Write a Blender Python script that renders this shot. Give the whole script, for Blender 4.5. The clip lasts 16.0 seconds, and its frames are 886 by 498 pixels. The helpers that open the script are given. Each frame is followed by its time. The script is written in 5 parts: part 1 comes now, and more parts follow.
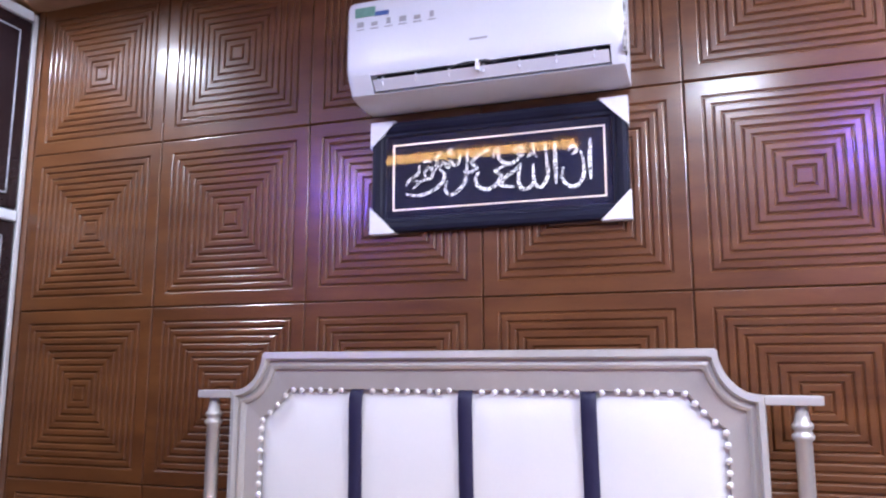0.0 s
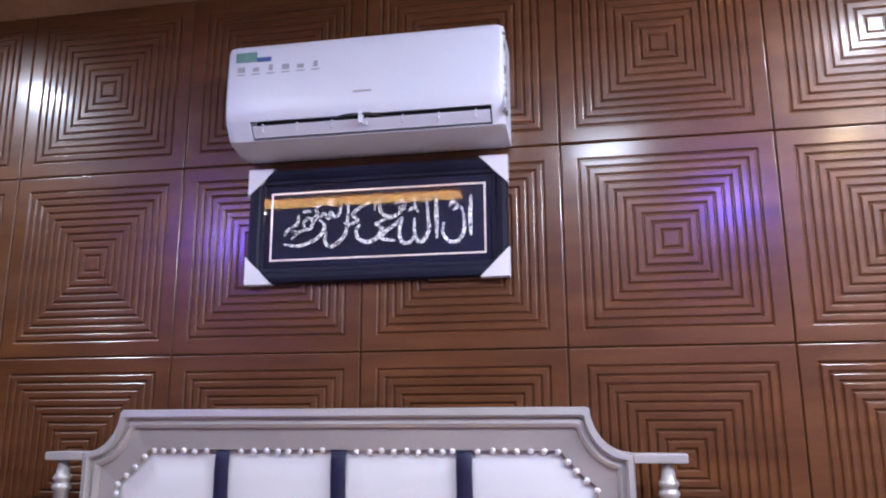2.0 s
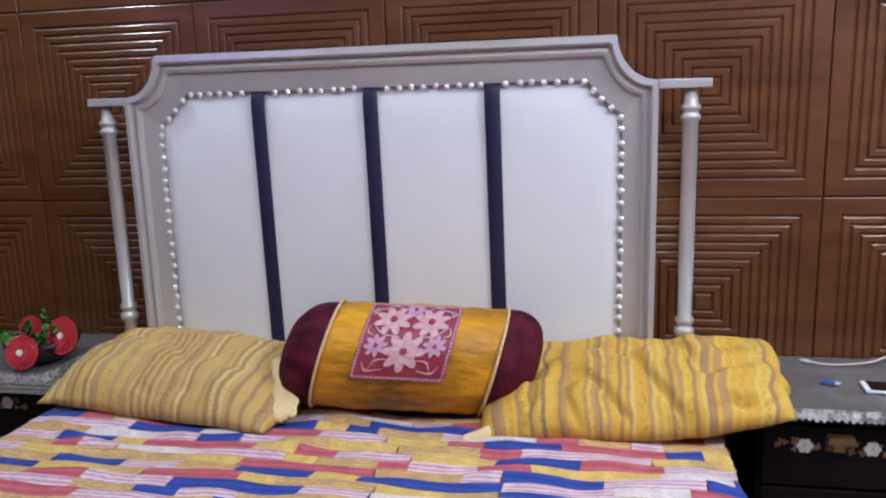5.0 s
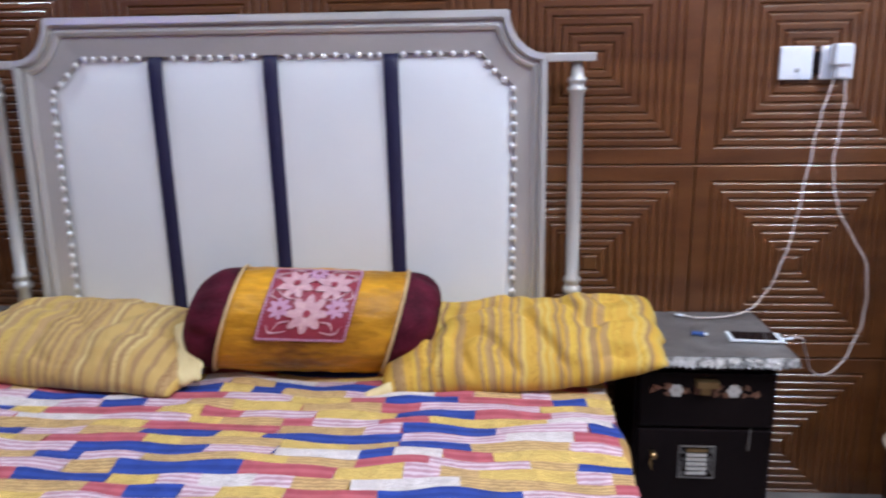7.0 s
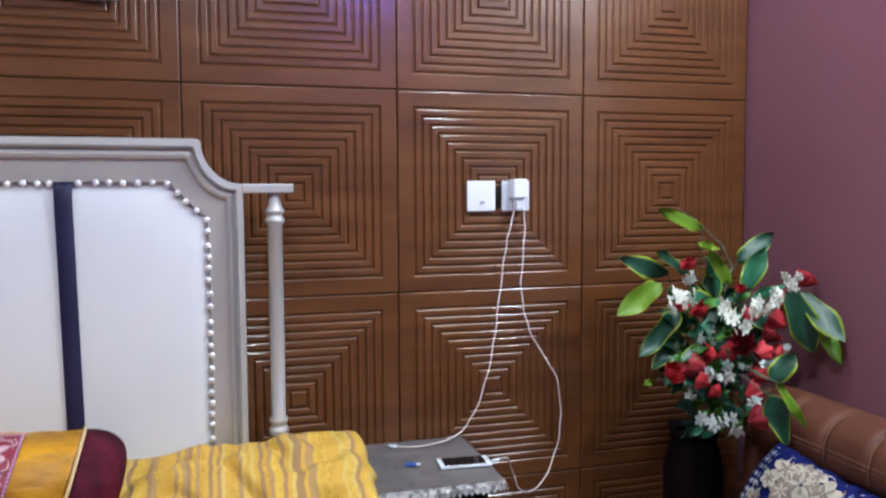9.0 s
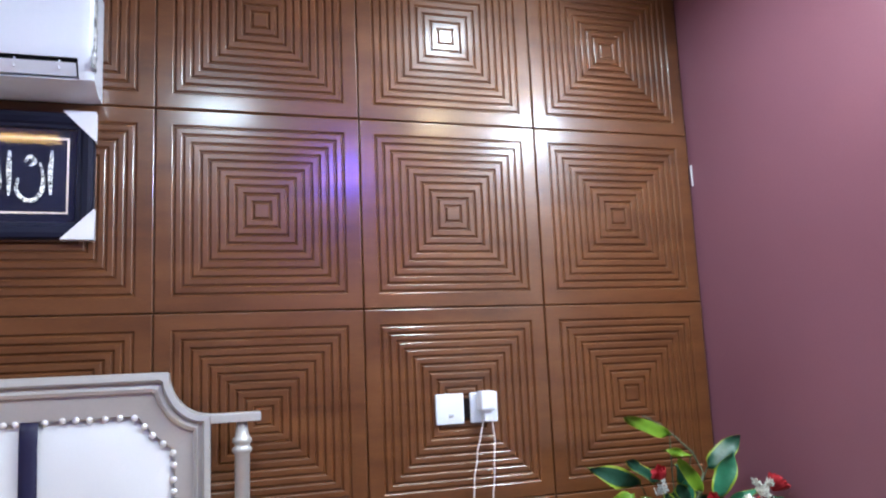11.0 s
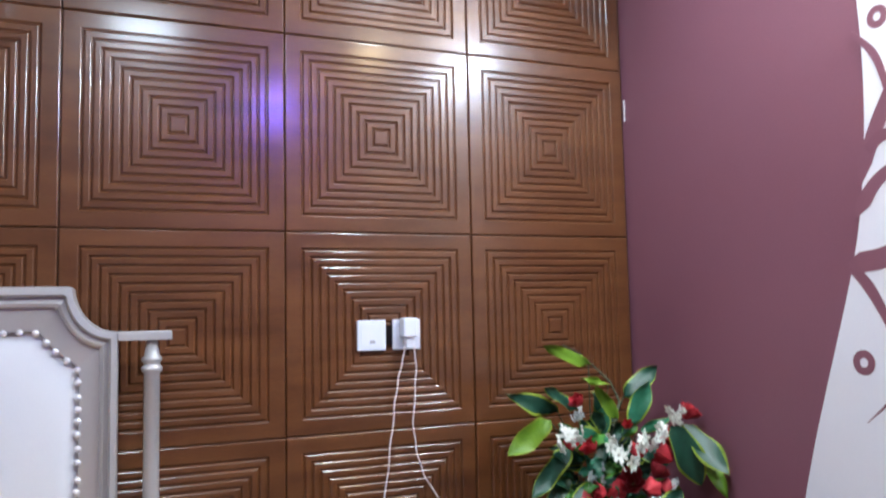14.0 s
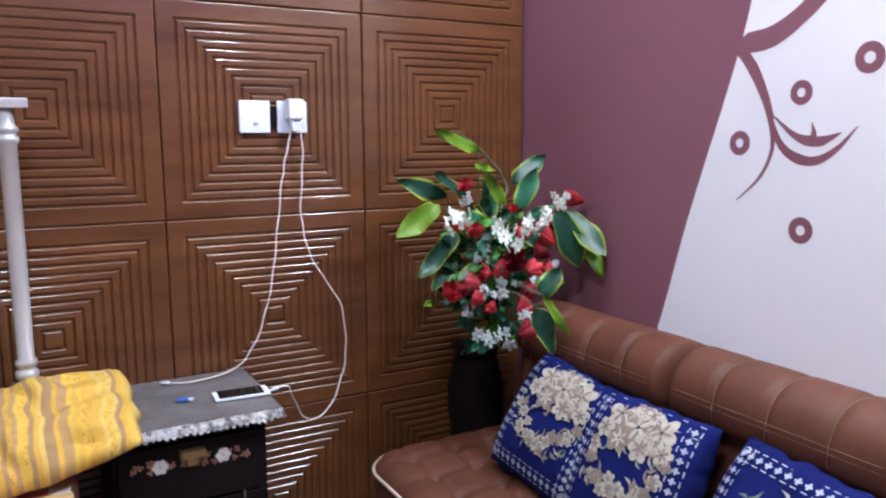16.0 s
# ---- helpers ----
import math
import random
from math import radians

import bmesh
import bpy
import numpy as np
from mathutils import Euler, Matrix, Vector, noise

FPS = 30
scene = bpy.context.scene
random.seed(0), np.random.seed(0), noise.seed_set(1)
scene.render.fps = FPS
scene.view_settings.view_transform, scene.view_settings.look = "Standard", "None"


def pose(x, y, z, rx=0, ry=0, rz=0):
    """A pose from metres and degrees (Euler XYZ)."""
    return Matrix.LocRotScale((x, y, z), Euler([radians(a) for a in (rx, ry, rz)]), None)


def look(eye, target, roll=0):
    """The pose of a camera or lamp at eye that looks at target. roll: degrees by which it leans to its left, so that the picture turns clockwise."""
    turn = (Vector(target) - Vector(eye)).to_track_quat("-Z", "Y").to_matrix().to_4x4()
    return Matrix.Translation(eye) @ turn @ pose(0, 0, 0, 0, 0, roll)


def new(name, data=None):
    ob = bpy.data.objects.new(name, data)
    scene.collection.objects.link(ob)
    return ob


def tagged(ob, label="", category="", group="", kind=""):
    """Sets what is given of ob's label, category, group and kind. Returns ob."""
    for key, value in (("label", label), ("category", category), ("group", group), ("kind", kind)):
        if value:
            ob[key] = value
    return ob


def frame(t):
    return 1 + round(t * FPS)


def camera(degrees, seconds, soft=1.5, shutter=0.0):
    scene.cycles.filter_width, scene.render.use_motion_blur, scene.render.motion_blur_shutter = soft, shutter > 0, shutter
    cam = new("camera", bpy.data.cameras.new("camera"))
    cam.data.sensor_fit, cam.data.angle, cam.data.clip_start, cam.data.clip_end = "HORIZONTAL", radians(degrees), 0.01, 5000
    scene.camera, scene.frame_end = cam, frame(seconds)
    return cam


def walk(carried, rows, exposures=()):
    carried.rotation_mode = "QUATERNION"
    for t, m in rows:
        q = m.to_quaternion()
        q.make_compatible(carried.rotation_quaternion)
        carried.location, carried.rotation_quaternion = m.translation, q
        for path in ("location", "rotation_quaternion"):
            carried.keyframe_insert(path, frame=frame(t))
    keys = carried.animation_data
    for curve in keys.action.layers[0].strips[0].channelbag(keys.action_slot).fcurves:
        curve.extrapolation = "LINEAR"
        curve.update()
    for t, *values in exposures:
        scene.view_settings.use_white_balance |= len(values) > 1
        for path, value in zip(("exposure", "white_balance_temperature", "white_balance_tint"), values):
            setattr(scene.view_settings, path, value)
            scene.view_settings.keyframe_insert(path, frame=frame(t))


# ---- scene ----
cam = camera(60.5, 16.0, soft=2.1, shutter=0.35)
PATH = [
    (0, (0.617, -2.188, 1.583), (-0.018, -0.318, 1.898), -0.0),
    (0.5, (0.627, -2.175, 1.623), (0.09, -0.285, 1.996), -0.3),
    (1, (0.624, -2.175, 1.606), (0.183, -0.286, 2.095), 1.9),
    (1.5, (0.624, -2.164, 1.612), (0.238, -0.259, 2.084), 0.6),
    (2, (0.629, -2.16, 1.617), (0.289, -0.236, 2.045), -0.3),
    (2.5, (0.627, -2.175, 1.618), (0.364, -0.232, 2.012), -1.1),
    (3, (0.629, -2.181, 1.575), (0.294, -0.224, 1.812), -0.9),
    (3.5, (0.617, -2.182, 1.526), (0.227, -0.22, 1.527), -0.1),
    (4, (0.61, -2.163, 1.516), (0.236, -0.208, 1.33), -0.5),
    (4.4, (0.608, -2.168, 1.485), (0.246, -0.213, 1.275), -1.1),
    (4.5, (0.592, -2.185, 1.497), (0.216, -0.235, 1.257), -1.3),
    (4.7, (0.591, -2.196, 1.485), (0.201, -0.261, 1.16), -1.6),
    (6.8, (0.64, -2.269, 1.477), (0.363, -0.346, 1.001), -1.0),
    (7, (0.624, -2.279, 1.484), (0.477, -0.339, 1.023), -0.8),
    (7.2, (0.63, -2.262, 1.492), (0.616, -0.34, 1.023), 0.5),
    (7.5, (0.636, -2.236, 1.5), (0.79, -0.289, 1.069), 0.7),
    (8, (0.659, -2.225, 1.493), (0.982, -0.282, 1.143), 1.8),
    (8.5, (0.688, -2.211, 1.504), (1.197, -0.3, 1.211), 1.8),
    (9, (0.709, -2.202, 1.491), (1.257, -0.284, 1.349), -0.3),
    (9.2, (0.72, -2.215, 1.517), (1.272, -0.294, 1.451), -1.3),
    (11.3, (0.74, -2.277, 1.66), (1.352, -0.402, 1.987), -2.2),
    (11.5, (0.727, -2.278, 1.677), (1.35, -0.414, 2.046), -1.4),
    (12, (0.73, -2.296, 1.689), (1.308, -0.454, 2.214), -3.6),
    (12.5, (0.758, -2.304, 1.677), (1.373, -0.484, 2.232), -3.5),
    (13, (0.787, -2.294, 1.629), (1.486, -0.494, 2.151), -3.7),
    (13.5, (0.794, -2.265, 1.609), (1.565, -0.449, 1.936), -3.1),
    (14, (0.804, -2.242, 1.563), (1.544, -0.39, 1.72), -1.2),
    (14.5, (0.821, -2.218, 1.52), (1.6, -0.376, 1.499), -0.9),
    (15, (0.84, -2.22, 1.478), (1.641, -0.394, 1.319), -0.3),
    (15.5, (0.83, -2.211, 1.452), (1.709, -0.431, 1.212), -0.3),
    (16, (0.836, -2.203, 1.438), (1.81, -0.483, 1.138), -0.1),
]
EXPOSURE = [(0, 0.8, 5800, 20), (0.5, 0.72, 5800, 20), (1, 0.38, 5800, 20), (1.5, 0.4, 5800, 20), (2.5, 0.36, 5800, 18), (3, 0.7, 5800, 17), (3.5, 0.36, 5800, 15), (4, 0.26, 5800, 14), (4.5, 0.2, 5800, 12), (7, 0.26, 5700, 9), (8.5, 0.24, 5650, 7), (9, 0.34, 5750, 7), (11.5, 0.55, 5750, 5), (12, 0.26, 5650, 5), (12.5, 0.2, 5650, 5), (13, 0.06, 5650, 5), (13.5, 0.1, 5700, 6), (14.5, 0.55, 5750, 10), (15.5, 0.58, 5700, 13), (16, 0.6, 5650, 13)]
walk(cam, [(t, look(eye, target, roll)) for t, eye, target, roll in PATH], EXPOSURE)

# ---- world and light ----
world = bpy.data.worlds.new("world")
world.use_nodes = True
scene.world = world
wb = world.node_tree.nodes["Background"]
wb.inputs[0].default_value = (0.75, 0.8, 1.0, 1)
wb.inputs[1].default_value = 0.02

FLOOR = 0.14
CEIL = 3.0
WHITE = (0.90, 1.0, 1.07)
# x, y, colour, watts, radius, spread
LAMPS = [
    (-1.62, -0.60, WHITE, 11, 0.07, 172),
    (1.71, -0.65, WHITE, 7.5, 0.07, 172),
    (0.80, -1.80, WHITE, 19, 0.16, 180),
    # fill lamp added to brighten the bed's left side; no known fitting there
    (-0.80, -1.80, WHITE, 8, 0.16, 180),
    (2.00, -1.78, (1.0, 0.72, 0.35), 8, 0.06, 180),
    (-1.66, -3.02, (1.0, 0.86, 0.62), 4, 0.05, 180),
    (-2.06, -3.30, (0.22, 0.13, 1.0), 1.0, 0.05, 50),
    (1.66, -3.12, (0.22, 0.13, 1.0), 1.0, 0.05, 50),
]

# ---- materials ----
def nodes_of(name):
    m = bpy.data.materials.new(name)
    m.use_nodes = True
    nt = m.node_tree
    return m, nt, nt.nodes["Principled BSDF"]


def add(nt, kind, **values):
    n = nt.nodes.new(kind)
    for k, v in values.items():
        if k in n.inputs:
            n.inputs[k].default_value = v
    return n


def ramp_of(nt, stops, constant=False):
    n = nt.nodes.new("ShaderNodeValToRGB")
    n.color_ramp.interpolation = "CONSTANT" if constant else "LINEAR"
    el = n.color_ramp.elements
    while len(el) < len(stops):
        el.new(0.5)
    for e, (p, c) in zip(el, stops):
        e.position, e.color = p, (*c, 1)
    return n


def mat(name, c1, c2, rough=0.5, metal=0.0, scale=6.0, fine=90.0, bump=0.08, coat=0.0, stretch=(1, 1, 1), spread=0.12, sheen=0.0, depth=0.004, spec=0.5):
    """A two-scale surface: broad tone drift, fine grain, uneven gloss."""
    m, nt, p = nodes_of(name)
    co = add(nt, "ShaderNodeTexCoord")
    info = add(nt, "ShaderNodeObjectInfo")
    off = nt.nodes.new("ShaderNodeVectorMath")
    off.operation = "MULTIPLY_ADD"
    nt.links.new(info.outputs["Random"], off.inputs[0])
    off.inputs[1].default_value = (7.3, 5.1, 9.7)
    nt.links.new(co.outputs["Object"], off.inputs[2])
    mp = add(nt, "ShaderNodeMapping")
    mp.inputs["Scale"].default_value = stretch
    nt.links.new(off.outputs[0], mp.inputs[0])
    broad = add(nt, "ShaderNodeTexNoise", Scale=scale, Detail=4.0)
    grain = add(nt, "ShaderNodeTexNoise", Scale=fine, Detail=3.0)
    nt.links.new(mp.outputs[0], broad.inputs["Vector"])
    nt.links.new(mp.outputs[0], grain.inputs["Vector"])
    mix = nt.nodes.new("ShaderNodeMath")
    mix.operation = "MULTIPLY_ADD"
    mix.inputs[1].default_value = 0.3
    nt.links.new(grain.outputs["Fac"], mix.inputs[0])
    sub = nt.nodes.new("ShaderNodeMath")
    sub.operation = "MULTIPLY"
    sub.inputs[1].default_value = 0.7
    nt.links.new(broad.outputs["Fac"], sub.inputs[0])
    nt.links.new(sub.outputs[0], mix.inputs[2])
    r = ramp_of(nt, [(0.3, c1), (0.7, c2)])
    nt.links.new(mix.outputs[0], r.inputs[0])
    nt.links.new(r.outputs[0], p.inputs["Base Color"])
    rr = nt.nodes.new("ShaderNodeMapRange")
    rr.inputs["To Min"].default_value = max(0.02, rough - spread)
    rr.inputs["To Max"].default_value = min(1, rough + spread)
    nt.links.new(mix.outputs[0], rr.inputs["Value"])
    nt.links.new(rr.outputs[0], p.inputs["Roughness"])
    p.inputs["Metallic"].default_value = metal
    p.inputs["Coat Weight"].default_value = coat
    p.inputs["Coat IOR"].default_value = 1.7
    p.inputs["Coat Roughness"].default_value = 0.24
    p.inputs["Sheen Weight"].default_value = sheen
    p.inputs["Specular IOR Level"].default_value = spec
    if bump:
        b = add(nt, "ShaderNodeBump", Strength=bump, Distance=depth)
        nt.links.new(grain.outputs["Fac"], b.inputs["Height"])
        nt.links.new(b.outputs[0], p.inputs["Normal"])
    return m


def glow(name, colour, strength):
    m, nt, p = nodes_of(name)
    p.inputs["Base Color"].default_value = (*colour, 1)
    p.inputs["Emission Color"].default_value = (*colour, 1)
    p.inputs["Emission Strength"].default_value = strength
    return m


M_PANEL = mat("varnished_brown_panel", (0.071, 0.0235, 0.0072), (0.145, 0.0540, 0.0160), 0.36, scale=3, fine=60, bump=0.05, coat=0.5, stretch=(1, 1, 6), spread=0.07, depth=0.002, spec=0.35)
M_PANEL.node_tree.nodes["Principled BSDF"].inputs["Coat Roughness"].default_value = 0.17
M_PANEL.node_tree.nodes["Principled BSDF"].inputs["Coat IOR"].default_value = 1.55
M_GAP = mat("panel_backing", (0.05, 0.016, 0.008), (0.07, 0.024, 0.01), 0.6)
M_CEIL = mat("brown_ceiling_paint", (0.29, 0.16, 0.08), (0.49, 0.29, 0.16), 0.5, scale=2.6, fine=30, bump=0.12)
M_GOLD = mat("gold_ceiling_moulding", (0.62, 0.36, 0.06), (0.72, 0.45, 0.1), 0.35, metal=0.4)
M_CRACK = mat("plaster_crack", (0.05, 0.02, 0.012), (0.07, 0.03, 0.02), 0.9)
M_PURPLE = mat("mauve_wall_paint", (0.222, 0.090, 0.126), (0.256, 0.108, 0.148), 0.42, scale=1.8, fine=140, bump=0.06, depth=0.002)
M_MURAL = mat("white_wall_paint", (0.83, 0.83, 0.92), (0.88, 0.88, 0.95), 0.45, scale=2, fine=140, bump=0.05, depth=0.002)
M_SWIRL = M_PURPLE
M_FLOOR = mat("polished_stone_floor", (0.17, 0.155, 0.155), (0.24, 0.22, 0.22), 0.25, scale=3, fine=40, bump=0.02)
M_PLAIN = mat("plum_wall_paint", (0.20, 0.10, 0.12), (0.25, 0.13, 0.15), 0.6, scale=1.5)
M_SILVER = mat("champagne_silver_lacquer", (0.44, 0.43, 0.42), (0.52, 0.505, 0.49), 0.36, metal=0.3, scale=7, fine=220, bump=0.04, spread=0.08, depth=0.001)
M_CHROME = mat("polished_silver_stud", (0.80, 0.80, 0.82), (0.88, 0.88, 0.90), 0.32, metal=0.45, bump=0, spread=0.05)
M_LEATHER_W = mat("white_leatherette", (0.65, 0.668, 0.70), (0.715, 0.73, 0.752), 0.48, scale=3, fine=260, bump=0.12, depth=0.0015)
M_STRAP = mat("navy_leatherette", (0.014, 0.013, 0.042), (0.023, 0.021, 0.060), 0.5, scale=5, fine=260, bump=0.1, depth=0.001, spec=0.25)
M_BLACKWOOD = mat("black_lacquered_wood", (0.006, 0.004, 0.005), (0.011, 0.007, 0.008), 0.45, scale=4, fine=50, bump=0.04, spec=0.1)
M_WARDROBE = mat("dark_glossy_laminate", (0.014, 0.008, 0.010), (0.024, 0.014, 0.017), 0.18, scale=3, fine=60, bump=0.02)
M_FOIL = mat("silver_foil_cloth", (0.14, 0.13, 0.135), (0.26, 0.24, 0.24), 0.36, metal=0.35, scale=14, fine=110, bump=0.35, depth=0.004)
# near-black to bright range paints the crinkles' shine and shade as colour
M_FOILEDGE = mat("crinkled_silver_edging", (0.05, 0.05, 0.055), (0.66, 0.66, 0.68), 0.28, metal=0.4, scale=42, fine=110, bump=0.7, depth=0.006)
M_BRASS = mat("aged_brass", (0.35, 0.22, 0.10), (0.5, 0.34, 0.16), 0.3, metal=0.9)
M_PEARL = mat("mother_of_pearl_inlay", (0.42, 0.40, 0.40), (0.62, 0.6, 0.6), 0.3, scale=60)
M_DULL = mat("tarnished_silver_inlay_and_glint", (0.12, 0.11, 0.115), (0.26, 0.245, 0.245), 0.35, metal=0.3, scale=60)
M_INLAY = mat("copper_scroll_inlay", (0.24, 0.10, 0.06), (0.36, 0.2, 0.14), 0.35, metal=0.3, scale=50)
M_PLASTIC = mat("white_plastic", (0.73, 0.77, 0.86), (0.78, 0.81, 0.89), 0.3, scale=3, bump=0.01, spread=0.05)
M_GREY = mat("grey_print", (0.36, 0.37, 0.42), (0.42, 0.43, 0.48), 0.5, bump=0)
M_DARK = mat("dark_vent_and_gap_shade", (0.02, 0.02, 0.028), (0.035, 0.035, 0.045), 0.5)
M_GREEN_P = mat("green_sticker", (0.10, 0.26, 0.2), (0.18, 0.36, 0.3), 0.4, bump=0, scale=30)
M_BLUE_P = mat("blue_sticker", (0.04, 0.09, 0.3), (0.06, 0.13, 0.4), 0.4, bump=0)
M_FRAME = mat("black_picture_frame", (0.005, 0.006, 0.016), (0.010, 0.011, 0.028), 0.5, scale=8, fine=120, bump=0.05, spec=0.2)
M_VELVET_K = mat("black_velvet_mount", (0.003, 0.004, 0.014), (0.006, 0.007, 0.024), 0.8, bump=0.05, spec=0.15)
M_CARD = mat("white_corner_card", (0.72, 0.72, 0.76), (0.8, 0.8, 0.83), 0.5, bump=0.02)
M_GOLDLINE = mat("pale_gold_line", (0.62, 0.5, 0.38), (0.72, 0.6, 0.48), 0.35, metal=0.4, bump=0)
# sharp dark-to-bright specks paint the glitter's sparkle into its colour
M_GLITTER = mat("silver_glitter", (0.015, 0.013, 0.013), (0.86, 0.81, 0.72), 0.3, metal=0.2, scale=150, fine=320, bump=0.9, depth=0.004)
for n in M_GLITTER.node_tree.nodes:
    if n.type == "VALTORGB":
        n.color_ramp.elements[0].position, n.color_ramp.elements[1].position = 0.42, 0.56
M_PHONE_K = mat("black_screen", (0.006, 0.006, 0.008), (0.009, 0.009, 0.012), 0.08, bump=0, spread=0.02)
M_CABLE = mat("white_cable_rubber", (0.66, 0.57, 0.56), (0.74, 0.65, 0.63), 0.5, bump=0.02)
M_BROWN = mat("brown_leather", (0.070, 0.023, 0.013), (0.118, 0.042, 0.024), 0.58, scale=7, fine=210, bump=0.25, depth=0.002, spec=0.25)
M_STITCH = mat("tan_thread", (0.17, 0.09, 0.055), (0.24, 0.14, 0.09), 0.7)
M_PIPE = mat("pale_tan_piping", (0.4, 0.32, 0.26), (0.5, 0.41, 0.34), 0.55)
M_BLUE_F = mat("royal_blue_fabric", (0.004, 0.006, 0.062), (0.008, 0.012, 0.100), 0.9, scale=12, fine=400, bump=0.4, depth=0.002, spec=0.12)
M_BEIGE_F = mat("beige_woven_flower", (0.14, 0.105, 0.095), (0.27, 0.21, 0.18), 0.9, scale=40, fine=400, bump=0.4)
M_CREAM_F = mat("cream_woven_flower", (0.29, 0.26, 0.21), (0.47, 0.43, 0.355), 0.9, scale=40, fine=400, bump=0.4)
M_SAGE_F = mat("sage_woven_leaf", (0.09, 0.11, 0.11), (0.21, 0.23, 0.20), 0.9, scale=40, fine=400, bump=0.4)
M_DASH = mat("pale_blue_woven_border", (0.30, 0.32, 0.42), (0.42, 0.44, 0.54), 0.9, scale=40, fine=400, bump=0.4)
# both velvets: fold shade and sheen are mottled into the base colour
M_GOLDV = mat("gold_velvet", (0.11, 0.032, 0.002), (0.78, 0.38, 0.014), 0.42, scale=7, fine=50, bump=0.7, sheen=0.0, stretch=(0.4, 1.2, 1.2), spec=0.3, depth=0.007)
M_MAROON = mat("maroon_velvet", (0.010, 0.0015, 0.004), (0.13, 0.013, 0.034), 0.7, scale=11, fine=160, bump=0.6, sheen=0.0, spec=0.1)
M_REDSATIN = mat("crimson_satin_patch", (0.22, 0.018, 0.042), (0.31, 0.034, 0.062), 0.45, scale=12, fine=250, bump=0.2)
M_PINK = mat("pink_embroidery", (0.46, 0.24, 0.29), (0.66, 0.43, 0.47), 0.6, scale=60, fine=300, bump=0.5)
M_LILAC = mat("lilac_embroidery", (0.42, 0.20, 0.34), (0.56, 0.33, 0.47), 0.6, scale=60, fine=300, bump=0.5)
M_CORD = mat("gold_cord", (0.55, 0.38, 0.18), (0.66, 0.48, 0.26), 0.6, scale=120, bump=0.4)
M_CREAM = mat("cream_inner_cotton", (0.66, 0.52, 0.26), (0.76, 0.63, 0.36), 0.8, scale=14, fine=200, bump=0.3)
M_LEAF = mat("dark_green_leaf", (0.005, 0.034, 0.020), (0.016, 0.078, 0.045), 0.45, scale=22, fine=120, bump=0.2)
M_LEAFTEAL = mat("fresh_green_leaf", (0.012, 0.085, 0.045), (0.035, 0.19, 0.10), 0.42, scale=22, fine=120, bump=0.2)
M_LEAFEDGE = mat("yellow_green_leaf_edge", (0.14, 0.22, 0.015), (0.28, 0.36, 0.03), 0.4, scale=22, bump=0.1)
M_LEAFLIME = mat("lime_leaf", (0.065, 0.155, 0.004), (0.15, 0.27, 0.010), 0.5, scale=18, bump=0.15)
M_LEAFMID = mat("bright_green_leaf", (0.03, 0.13, 0.02), (0.07, 0.24, 0.03), 0.45, scale=22, bump=0.1)
M_ROSE = mat("red_silk_petal", (0.33, 0.010, 0.020), (0.54, 0.032, 0.048), 0.65, scale=30, fine=200, bump=0.2)
M_ROSE_D = mat("dark_red_silk_petal", (0.16, 0.006, 0.014), (0.28, 0.014, 0.024), 0.6, scale=30, fine=200, bump=0.2)
M_BLOSSOM = mat("white_silk_petal", (0.66, 0.68, 0.62), (0.8, 0.82, 0.76), 0.6, scale=30, bump=0.1)
# shaded copy of the white petal: shade put into the colour
M_BLOSSOM_SHADE = mat("shaded_white_silk_petal", (0.36, 0.41, 0.42), (0.5, 0.54, 0.54), 0.6, scale=30, bump=0.1)
M_STEM = mat("grey_green_stem", (0.06, 0.08, 0.05), (0.12, 0.14, 0.09), 0.6)
M_BOWL = mat("dark_glazed_bowl", (0.016, 0.005, 0.009), (0.03, 0.010, 0.016), 0.15, scale=12, bump=0.03)
# emission stands in for amber light falling on the gold moulding
M_STRIP = glow("amber_moulding_glow", (1.0, 0.56, 0.12), 6.0)
M_LENS = glow("lit_lens", (0.95, 1.0, 1.0), 14)
M_LENS_B = glow("bright_lens", (0.95, 1.0, 1.0), 50)
M_TUBE = glow("lit_tube", (0.91, 1.0, 1.07), 500)
M_LENS_W = glow("lit_warm_lens", (1.0, 0.72, 0.35), 20)
M_LENS_P = glow("lit_violet_lens", (0.22, 0.13, 1.0), 420)


